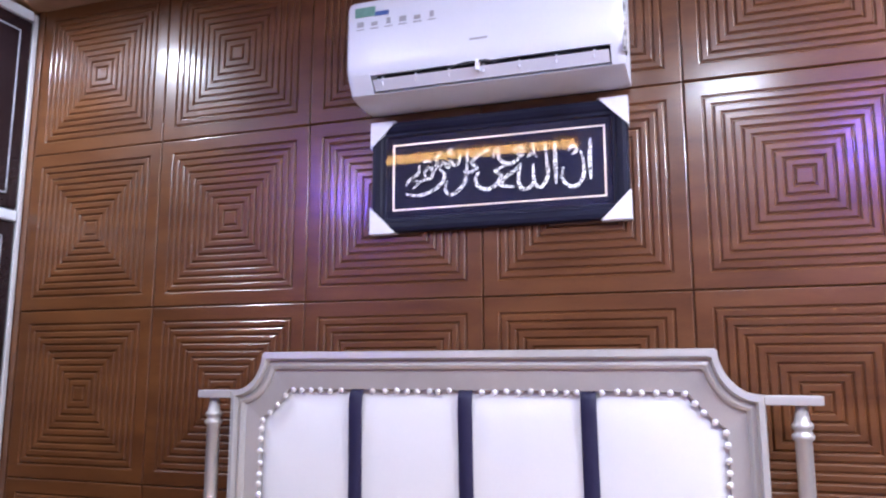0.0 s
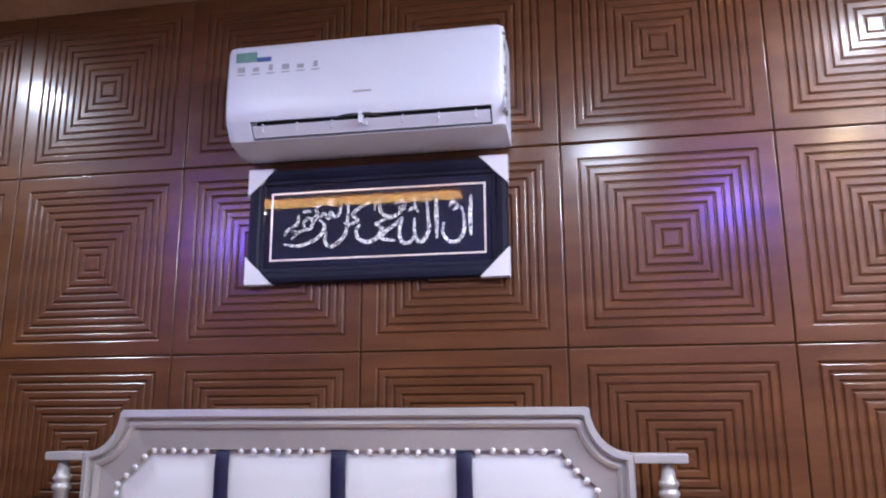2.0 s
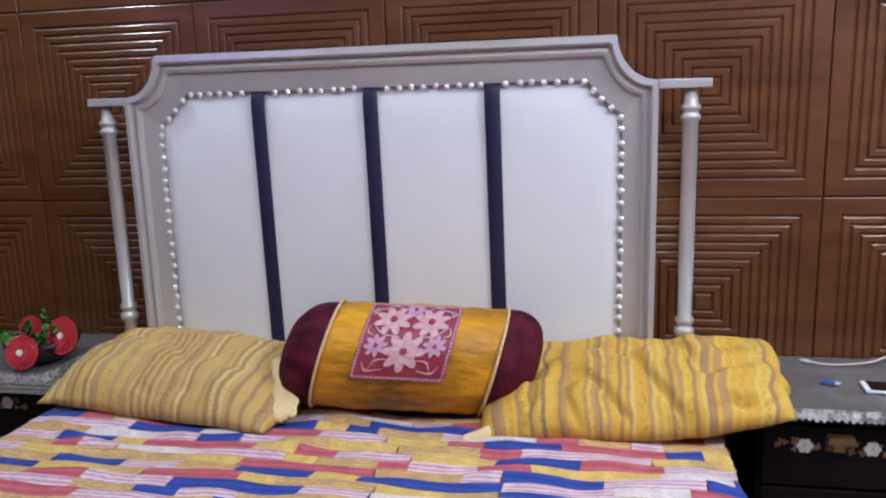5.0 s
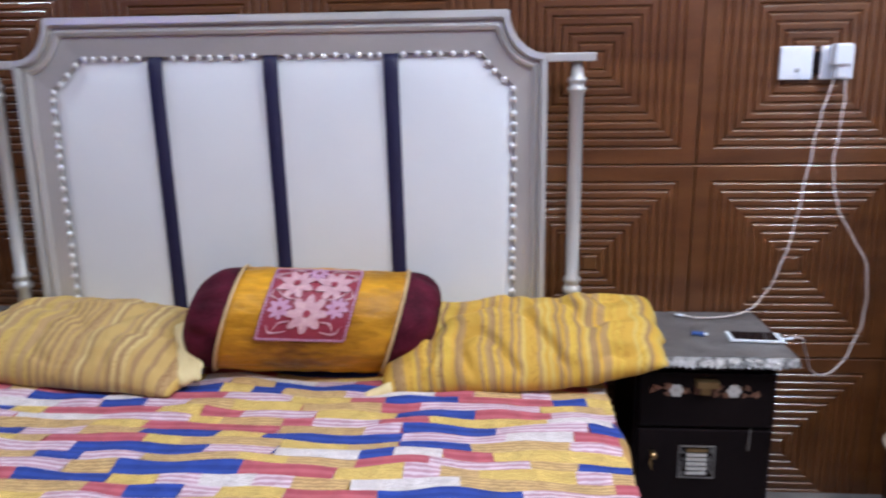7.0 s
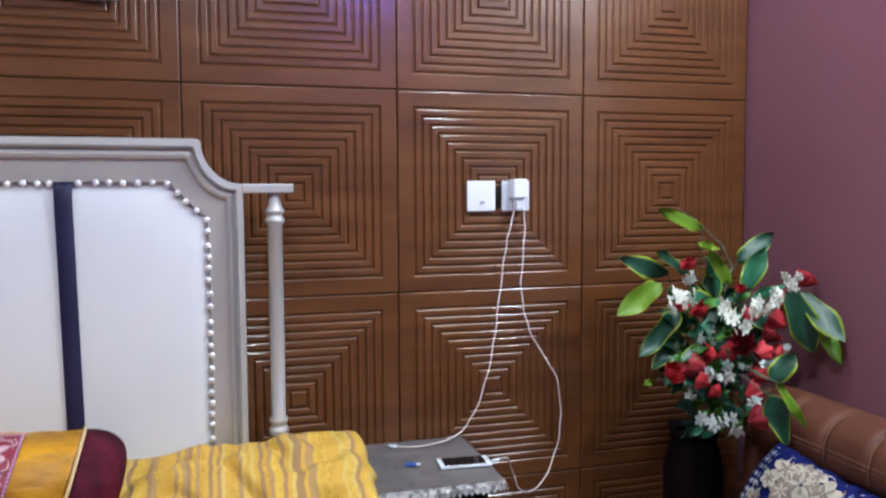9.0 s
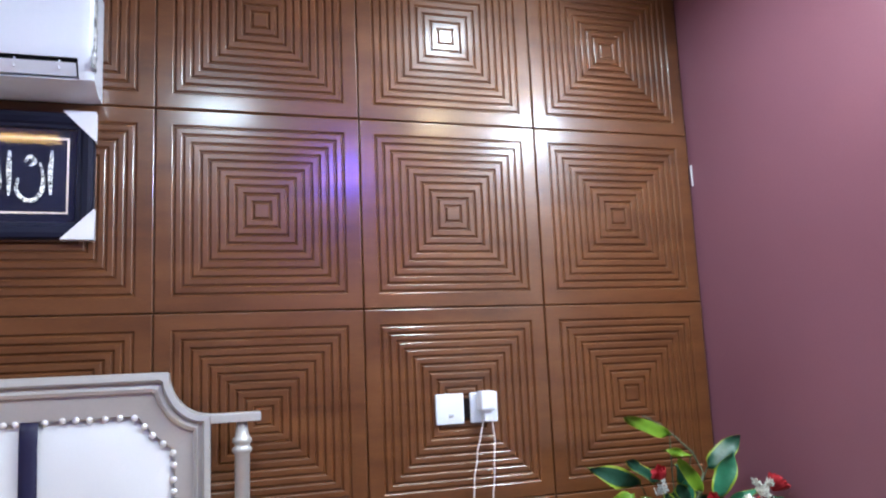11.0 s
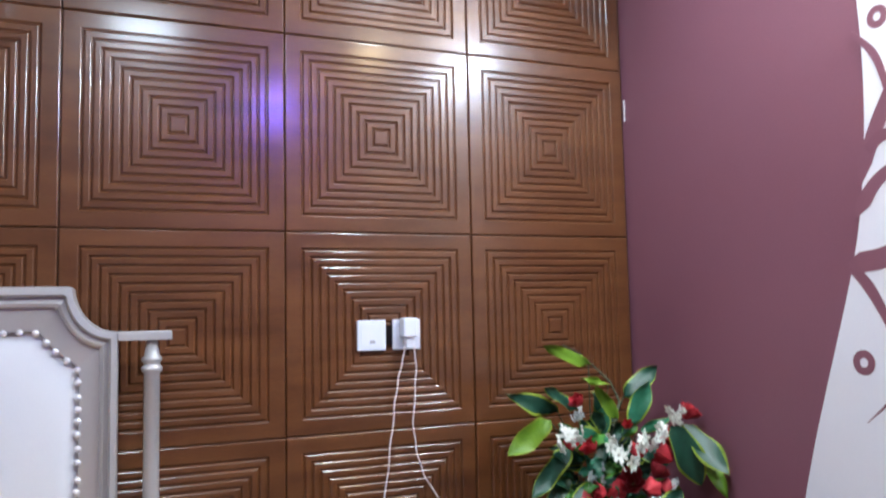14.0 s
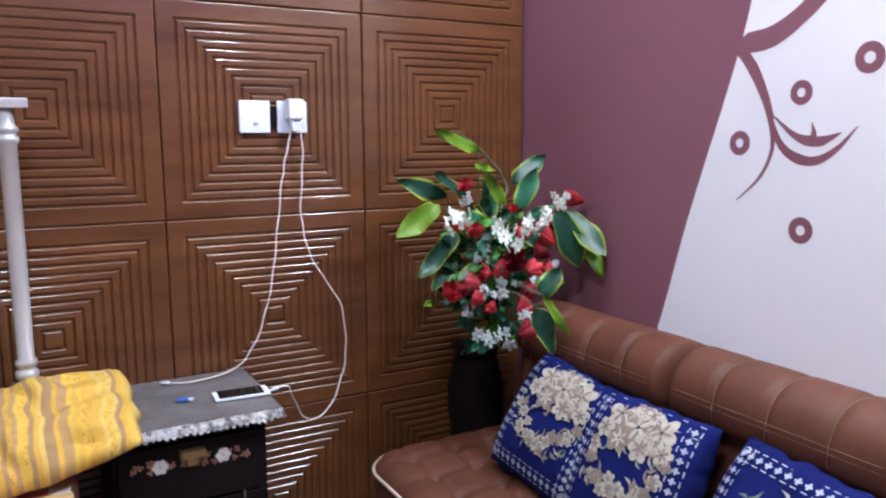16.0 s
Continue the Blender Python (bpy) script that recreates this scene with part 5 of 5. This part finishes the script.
            put("seam", bm, M_STITCH, "tan stitched seam", b)
        for c in range(1, k):
            y = y1 + (y0 - y1) * c / k
            bm = bmesh.new()
            tube(bm, [Vector((2.295 + (p.x - 2.295) * (1 - 0.075) - 0.0005, y, 0.80 + (p.y - 0.80) * (1 - (0.068 if p.y > 0.8 else 0)))) for p in path[16:44]], 0.0011, 5)
            put("seam", bm, M_STITCH, "tan stitched seam", b)


sofa()


def blue_cushion(m, seed, label):
    """A square blue woven cushion with a floral face."""
    A = 0.172
    c = thing("sofa_cushion", label, "cushion", "sofa cushions")
    c.matrix_basis = m
    part("cover", pillow_sheet(A, A, 0.062, seed, 30, 30, 0.006, 5, 0.05), M_BLUE_F, c, "", True)

    def place(u, v, h):
        a, b = max(-1, min(1, u)), max(-1, min(1, v))
        hh = 0.062 * max(0, 1 - abs(a) ** 5) ** 0.55 * max(0, 1 - abs(b) ** 3.5) ** 0.6
        return (A * a * (0.96 - 0.03 * b * b), A * b * 0.975, hh + 0.006 + h * 0.6)

    r = random.Random(seed)

    def flower(u, v, rad, count, m1, m2):
        bm = bmesh.new()
        petals(bm, u, v, rad, count, place, 0.0022, r.uniform(0, 6), wide=0.47)
        f = part("woven_flower", bm, m1, c)
        bm = bmesh.new()
        petals(bm, u, v, rad * 0.62, count, lambda a, b, h: place(a, b, h + 0.002), 0.0018, r.uniform(0, 6), wide=0.22)
        part("woven_flower_heart", bm, m2, f)

    for u, v, rad, m1, m2 in ((0.02, 0.50, 0.31, M_BEIGE_F, M_CREAM_F), (-0.36, 0.60, 0.23, M_CREAM_F, M_BEIGE_F), (0.40, 0.55, 0.24, M_CREAM_F, M_BEIGE_F), (-0.20, 0.26, 0.20, M_BEIGE_F, M_CREAM_F), (0.20, 0.24, 0.19, M_CREAM_F, M_BEIGE_F), (-0.50, 0.34, 0.15, M_CREAM_F, M_BEIGE_F), (0.56, 0.28, 0.15, M_CREAM_F, M_BEIGE_F), (0.12, 0.74, 0.15, M_CREAM_F, M_BEIGE_F), (-0.14, 0.70, 0.15, M_BEIGE_F, M_CREAM_F), (0.36, 0.30, 0.13, M_BEIGE_F, M_CREAM_F)):
        flower(u, v + 0.12, rad * 1.08, 5 if rad > 0.2 else 6, m1, m2)
    for k in range(24):
        u, v = -0.62 + 1.27 * k / 23, 0.20 - 0.52 * math.sin(math.pi * k / 23) ** 0.7
        flower(u + r.uniform(-0.07, 0.07), v + r.uniform(-0.10, 0.12), r.uniform(0.06, 0.12), 5, r.choice((M_CREAM_F, M_CREAM_F, M_BEIGE_F)), M_BEIGE_F)
    for k in range(84):
        u = r.uniform(-0.66, 0.68)
        v = r.choice((r.uniform(0.1, 0.78), 0.12 - 0.5 * max(0.0, 1 - (u / 0.7) ** 2) ** 0.5 + r.uniform(-0.16, 0.2)))
        a, ln = r.uniform(0, 6.28), r.uniform(0.10, 0.2)
        bm = bmesh.new()
        ribbon(bm, [(u, v), (u + 0.5 * ln * math.cos(a), v + 0.5 * ln * math.sin(a)), (u + ln * math.cos(a + 0.4), v + ln * math.sin(a + 0.4))], [0.006, 0.042, 0.004], place, 0.0012, 3)
        part("woven_leaf", bm, (M_SAGE_F, M_SAGE_F, M_BEIGE_F, M_CREAM_F)[k % 4], c)
    # border of dashes and crosses
    bm = bmesh.new()
    for line in range(4):
        for k in range(13):
            t = -0.84 + 1.68 * k / 12
            spots = {0: (t, -0.80), 1: (-0.80, t), 2: (0.80, t), 3: (t, 0.86)}
            u, v = spots[line]
            if line == 3 and k % 2:
                continue
            if line < 3:
                ribbon(bm, [(u - 0.045, v), (u + 0.045, v)], [0.03, 0.03], place, 0.0016)
                ribbon(bm, [(u, v - 0.045), (u, v + 0.045)], [0.03, 0.03], place, 0.0018)
            for o in (-0.09, 0.09):
                if line in (0, 3):
                    ribbon(bm, [(u - 0.04, v + o), (u + 0.04, v + o)], [0.014, 0.014], place, 0.0014)
                else:
                    ribbon(bm, [(u + o, v - 0.04), (u + o, v + 0.04)], [0.014, 0.014], place, 0.0014)
    tagged(part("woven_border", bm, M_DASH, c, "pale woven cross border"), kind="stuff")


def lean(y, x, z, back, roll, yaw):
    """Face towards the room, top tipped back against the sofa."""
    return Matrix.Translation((x, y, z)) @ Euler((0, 0, radians(yaw))).to_matrix().to_4x4() @ Euler((radians(90 - back), 0, 0)).to_matrix().to_4x4() @ Euler((0, 0, radians(roll))).to_matrix().to_4x4()


blue_cushion(lean(-0.640, 2.080, 0.640, 30, -9, -80), 11, "blue woven cushion with cream flowers, tipped sideways")
blue_cushion(lean(-0.965, 2.055, 0.645, 30, 0, -86), 23, "blue woven cushion with cream flowers and cross border")
blue_cushion(lean(-1.345, 2.065, 0.645, 30, 176, -90), 37, "blue woven cushion with cream flowers leaning by itself")


# ---- flower arrangement in the corner ----
def leaf_bm(length, width, curl, seed):
    """A pointed leaf with a fold along its rib: local x runs along it. Returns the blade and its rim."""
    n, w = 12, 5
    blade, rim = bmesh.new(), bmesh.new()
    r = random.Random(seed)
    ph = r.uniform(0, 6)
    def at(t, s):
        half = width * 1.25 * t ** 0.55 * max(0, 1 - t) ** 0.8 * (1 + 0.08 * math.sin(9 * t + ph))
        y = s * half
        z = curl * length * (t * t - 0.3 * t) + 0.22 * abs(s) * half + 0.012 * math.sin(7 * t + ph) * abs(s) * s
        return Vector((length * t, y, z))
    inset = [0.90 - 0.15 * abs(math.sin(2.1 * t / n + ph)) ** 2 for t in range(n + 1)]
    rows = [[at(t / n, inset[t] * (-1 + 2 * k / w)) for k in range(w + 1)] for t in range(n + 1)]
    loft(blade, rows, closed=False)
    for side in (-1, 1):
        loft(rim, [[at(t / n, side * inset[t]), at(t / n, side * 0.99)] for t in range(n + 1)], closed=False)
    return blade, rim


def aim(a, b, roll=0.0):
    """A pose at a with local x towards b, local z up towards the room as far as may be."""
    x = (Vector(b) - Vector(a)).normalized()
    face = Vector((-0.35, -1, 0.25)) + roll * Vector((0, 0, 1))
    y = face.cross(x).normalized()
    z = x.cross(y)
    m = Matrix((x, y, z)).transposed().to_4x4()
    m.translation = a
    return m


LEAVES = {"d": (M_LEAF, M_LEAFEDGE, "dark green leaf with a yellow edge"), "l": (M_LEAFLIME, M_LEAFEDGE, "lime green leaf"),
          "t": (M_LEAFTEAL, M_LEAFEDGE, "fresh green leaf with a pale edge"), "m": (M_LEAFMID, M_LEAFLIME, "bright green leaf")}


def bouquet():
    p = thing("flower_arrangement", "artificial red and white flowers with variegated leaves in an assumed vase, blackened for shade", "flower arrangement", at=(2.15, -0.105, FLOOR))
    inv = Matrix.Translation((-2.15, 0.105, -FLOOR))
    # assumed vase; its black colour and width stand in for the corner's shade
    bm = bmesh.new()
    lathe(bm, [(0.08, 0.0), (0.085, 0.01), (0.066, 0.06), (0.075, 0.2), (0.092, 0.36), (0.096, 0.46), (0.078, 0.54), (0.07, 0.57), (0.082, 0.6), (0.077, 0.6), (0.07, 0.56)], n=24)
    part("vase", bm, M_BLACKWOOD, p, "assumed vase, black for the corner's deep shade", True)
    heart = Vector((2.13, -0.22, 1.02))

    def leaf(a, b, wd, kind, seed, curl, roll):
        blade, rim = leaf_bm((b - a).length * 1.04, wd, curl, seed)
        m = inv @ aim(a, b, roll)
        bmesh.ops.transform(blade, matrix=m, verts=blade.verts)
        bmesh.ops.transform(rim, matrix=m, verts=rim.verts)
        face, edge, label = LEAVES[kind]
        lf = part("leaf", blade, face, p, label, True)
        part("leaf_edge", rim, edge, lf, "", True)

    # leaf: root, tip, width, kind
    plan = [
        (2.072, -0.240, 1.385, 1.910, -0.255, 1.446, 0.043, "l"), (2.127, -0.260, 1.325, 2.029, -0.275, 1.348, 0.021, "l"), (2.128, -0.300, 1.226, 2.043, -0.315, 1.331, 0.039, "l"),
        (2.173, -0.270, 1.286, 2.289, -0.285, 1.371, 0.060, "d"), (2.153, -0.330, 1.210, 2.209, -0.345, 1.332, 0.062, "t"), (1.971, -0.220, 1.248, 1.809, -0.235, 1.305, 0.058, "d"),
        (2.016, -0.250, 1.256, 1.904, -0.265, 1.323, 0.045, "d"), (1.914, -0.270, 1.234, 1.781, -0.285, 1.151, 0.069, "l"), (1.971, -0.280, 1.148, 1.838, -0.295, 1.030, 0.063, "d"),
        (1.977, -0.270, 1.061, 1.886, -0.285, 0.987, 0.051, "d"), (1.930, -0.240, 0.943, 1.869, -0.255, 0.934, 0.014, "l"), (2.244, -0.400, 1.212, 2.339, -0.415, 1.034, 0.094, "d"),
        (2.323, -0.360, 1.204, 2.370, -0.475, 1.070, 0.077, "d"), (2.374, -0.340, 1.150, 2.368, -0.475, 1.023, 0.051, "l"), (2.115, -0.500, 0.985, 2.176, -0.515, 1.057, 0.063, "d"),
        (2.061, -0.560, 0.966, 2.115, -0.575, 0.832, 0.064, "d"), (2.069, -0.580, 1.004, 2.141, -0.595, 0.889, 0.026, "l"), (2.008, -0.360, 1.058, 1.919, -0.375, 1.029, 0.040, "d"),
        (2.156, -0.250, 1.216, 2.063, -0.265, 1.301, 0.067, "d"), (2.062, -0.300, 1.165, 1.974, -0.315, 1.208, 0.054, "t"), (2.076, -0.340, 1.177, 1.997, -0.355, 1.183, 0.035, "m"),
        (2.136, -0.310, 1.175, 2.177, -0.325, 1.226, 0.042, "m"), (2.108, -0.260, 1.193, 2.057, -0.275, 1.248, 0.049, "d"), (2.206, -0.300, 1.182, 2.314, -0.315, 1.219, 0.030, "t"),
        (2.053, -0.250, 1.108, 1.945, -0.265, 1.101, 0.049, "d"), (2.207, -0.300, 1.121, 2.295, -0.315, 1.081, 0.066, "d"), (2.084, -0.330, 1.039, 2.124, -0.345, 1.080, 0.048, "d"),
        (2.242, -0.300, 1.029, 2.355, -0.315, 0.966, 0.060, "d"), (2.039, -0.240, 1.038, 1.922, -0.255, 1.016, 0.055, "d"), (2.064, -0.300, 0.913, 1.994, -0.315, 0.899, 0.042, "d"),
        (2.127, -0.330, 0.886, 2.076, -0.345, 0.843, 0.042, "t"), (2.098, -0.310, 0.894, 2.058, -0.325, 0.849, 0.035, "m"), (2.151, -0.340, 0.867, 2.121, -0.355, 0.821, 0.035, "d"),
        (2.103, -0.300, 1.111, 2.033, -0.315, 1.066, 0.055, "d"),
    ]
    for i, (x0, y0, z0, x1, y1, z1, wd, kind) in enumerate(plan):
        a, b = Vector((x0, y0, z0)), Vector((x1, y1, z1))
        leaf(a, b, wd, kind, i, 0.12 * (-1) ** i, 0.4 * math.sin(i * 2.3))
        bm = bmesh.new()
        mid = (a + heart) / 2 + Vector((0, 0.03, -0.02))
        tube(bm, [inv @ q for q in catmull([a, mid, heart + Vector((0, 0, -0.2))], 5)], 0.0022, 5)
        part("stem", bm, M_STEM, p)
    r = random.Random(5)
    for k in range(24):
        a = 2 * math.pi * (k + r.uniform(0, 0.7)) / 24
        q = Vector((2.08 + 0.06 * math.cos(a), -0.22 - 0.05 * r.random(), 1.06 + 0.10 * math.sin(a)))
        d = Vector((2.08 + 0.19 * math.cos(a) * r.uniform(0.75, 1.05), -0.24 - 0.05 * r.random(), 1.06 + 0.21 * math.sin(a) * r.uniform(0.7, 1)))
        leaf(q, d, r.uniform(0.045, 0.065), "ddt"[k % 3], k + 200, 0.12 * (-1) ** k, r.uniform(-0.6, 0.6))
    bm = bmesh.new()
    tube(bm, [inv @ Vector(q) for q in ((2.13, -0.27, 1.20), (2.165, -0.26, 1.27), (2.14, -0.25, 1.33), (2.09, -0.24, 1.38), (2.04, -0.24, 1.42), (1.985, -0.24, 1.447))], lambda t: 0.004 - 0.002 * t, 6)
    part("stem", bm, M_STEM, p, "bare curving twig")
    # filler foliage, small and dense, inside the bunch
    for k in range(120):
        a = r.uniform(0, 6.28)
        q = Vector((2.07 + 0.13 * math.cos(a) * r.uniform(0.2, 1), -0.29 + r.uniform(-0.08, 0.07), 1.00 + 0.20 * math.sin(a) * r.uniform(0.1, 1)))
        d = q + Vector((r.uniform(-0.06, 0.06), r.uniform(-0.04, 0.02), r.uniform(-0.06, 0.05)))
        blade, rim = leaf_bm(r.uniform(0.05, 0.09), r.uniform(0.025, 0.045), 0.2, k + 50)
        rim.free()
        bmesh.ops.transform(blade, matrix=inv @ aim(q, d, r.uniform(-1, 1)), verts=blade.verts)
        part("small_leaf", blade, r.choice((M_LEAF, M_LEAFTEAL, M_LEAFMID)), p, "", True)

    def rose(x, y, z, rad, m1):
        rad *= 0.92
        bm = bmesh.new()
        turn = Matrix.Translation(inv @ Vector((x, y, z))) @ Euler((r.uniform(0.5, 1.5), r.uniform(-0.7, 0.7), r.uniform(0, 6))).to_matrix().to_4x4()
        for layer, (cnt, ro, hi) in enumerate(((5, 1.0, 0.95), (4, 0.66, 1.1), (3, 0.36, 1.2))):
            for i in range(cnt):
                a0 = 2 * math.pi * (i + 0.4 * layer) / cnt
                rows = []
                for v in range(5):
                    t = v / 4
                    row = []
                    for u in range(6):
                        s = -1 + 2 * u / 5
                        a = a0 + s * 3.7 / cnt
                        q = rad * ro * (0.30 + 0.72 * math.sin(1.75 * t)) * (1 + 0.14 * t * t * (1 - s * s)) * (1 + 0.12 * math.sin(5 * a + i))
                        row.append(turn @ Vector((q * math.cos(a), q * math.sin(a), rad * hi * (1.35 * t - 0.55 + 0.12 * t * math.sin(7 * s + i)) * (1 - 0.14 * s * s * t))))
                    rows.append(row)
                loft(bm, rows, closed=False)
        part("red_flower", bm, m1, p, "", True)

    for x, y, z, rad in ((2.000, -0.290, 1.281, 0.023), (2.338, -0.360, 1.233, 0.032), (2.122, -0.360, 1.215, 0.015), (1.949, -0.330, 1.168, 0.023), (2.007, -0.340, 1.156, 0.026), (2.135, -0.380, 1.138, 0.025), (2.247, -0.380, 1.170, 0.034), (2.230, -0.390, 1.121, 0.034), (2.195, -0.390, 1.081, 0.030), (2.093, -0.410, 1.067, 0.036), (2.150, -0.410, 1.040, 0.028), (2.216, -0.400, 1.032, 0.024), (2.011, -0.380, 1.041, 0.027), (2.064, -0.390, 1.038, 0.034), (1.973, -0.380, 1.007, 0.034), (1.906, -0.350, 0.983, 0.032), (1.939, -0.360, 0.998, 0.024), (1.986, -0.390, 0.966, 0.027), (2.149, -0.400, 0.975, 0.030), (2.032, -0.380, 0.928, 0.024), (2.086, -0.460, 0.943, 0.029), (2.054, -0.520, 0.889, 0.034)):
        rose(x, y, z, rad, M_ROSE if r.random() < 0.68 else M_ROSE_D)
    for x, y, z, big in ((1.911, -0.350, 1.186, 1.20), (1.943, -0.350, 1.194, 0.90), (2.053, -0.380, 1.170, 1.10), (2.071, -0.420, 1.136, 1.30), (2.058, -0.410, 1.163, 1.00), (2.156, -0.420, 1.191, 1.30), (2.128, -0.410, 1.164, 1.00), (2.192, -0.410, 1.209, 1.00), (2.255, -0.390, 1.234, 0.90), (2.276, -0.390, 1.243, 0.60), (2.004, -0.360, 1.092, 1.00), (2.163, -0.430, 1.018, 0.75), (2.222, -0.420, 1.049, 0.60), (2.067, -0.400, 0.989, 1.00), (1.996, -0.410, 0.988, 0.70), (2.072, -0.480, 0.921, 0.90), (1.997, -0.380, 0.844, 1.00), (2.038, -0.440, 0.853, 1.10), (2.033, -0.380, 0.853, 0.80), (1.986, -0.300, 1.249, 0.70), (1.960, -0.370, 0.940, 0.70), (2.094, -0.410, 1.008, 0.50)):
        bm = bmesh.new()
        for k in range(5):
            o = Vector((x + r.uniform(-0.024, 0.024) * big, y - 0.004 + r.uniform(-0.014, 0.006), z + r.uniform(-0.024, 0.024) * big))
            t = Matrix.Translation(inv @ o) @ Euler((radians(90) + r.uniform(-0.6, 0.6), r.uniform(-0.6, 0.6), r.uniform(0, 6))).to_matrix().to_4x4()
            petals(bm, 0, 0, 0.019 * big, 5, lambda u, v, h: t @ Vector((u, v, h + 4 * (u * u + v * v))), 0.0012, r.uniform(0, 6), wide=0.40, n=6)
        # blossoms low or far left in the bunch take the shaded petal colour
        part("white_blossom", bm, M_BLOSSOM_SHADE if z < 1.1 or x < 2.0 and z > 1.24 else M_BLOSSOM, p, "small white star blossoms")


bouquet()


def flower_bowl():
    b = thing("flower_bowl", "dark glazed bowl of red artificial flowers with green leaves", "flower bowl", at=(-1.04, -0.27, 0.750))
    bm = bmesh.new()
    lathe(bm, [(0.045, 0.0), (0.05, 0.006), (0.080, 0.02), (0.103, 0.055), (0.108, 0.072), (0.100, 0.070), (0.07, 0.026), (0.02, 0.012)], n=32)
    part("bowl", bm, M_BOWL, b, "dark glazed bowl", True)
    r = random.Random(3)
    for x, y, z, rad in ((0.105, -0.035, 0.090, 0.056), (0.010, -0.095, 0.055, 0.050), (-0.05, 0.02, 0.09, 0.04)):
        bm = bmesh.new()
        t = Matrix.Translation((x, y, z)) @ Euler((radians(75), 0, r.uniform(-0.3, 0.5))).to_matrix().to_4x4()
        for layer in range(3):
            petals(bm, 0, 0, rad * (1 - 0.22 * layer), 8, lambda u, v, h: t @ Vector((u, v, h + 0.006 * layer + 3 * (u * u + v * v))), 0.002, layer * 0.5, wide=0.8)
        f = part("red_flower", bm, M_ROSE, b)
        bm = bmesh.new()
        petals(bm, 0, 0, 0.010, 6, lambda u, v, h: t @ Vector((u, v, h + 0.017)), 0.003)
        part("flower_centre", bm, M_BLOSSOM, f, "white flower centre")
    for k in range(16):
        a = r.uniform(0, 6.28)
        q = Vector((0.06 * math.cos(a), 0.05 * math.sin(a) - 0.01, r.uniform(0.05, 0.10)))
        d = q + Vector((r.uniform(-0.05, 0.05), -0.02, r.uniform(0.0, 0.05)))
        blade, rim = leaf_bm(r.uniform(0.05, 0.075), 0.042, 0.1, k)
        rim.free()
        bmesh.ops.transform(blade, matrix=aim(q, d, r.uniform(-0.5, 0.5)), verts=blade.verts)
        part("leaf", blade, M_LEAFMID, b, "", True)
    lc = thing("lace_mat", "black and silver lace mat hanging over the cabinet edge", "lace mat", at=(-1.10, -0.395, 0.752))
    bm = bmesh.new()
    for k in range(26):
        for j in range(4):
            disc(bm, -0.10 + 0.012 * k * 1.0, -0.012 - 0.014 * j, 0.0062, lambda u, v, h: (u, -0.004 - h, v), 0.0012, 7, inner=0.0036)
    tagged(part("lace", bm, M_PEARL, lc, "silver lace edging"), kind="stuff")


flower_bowl()
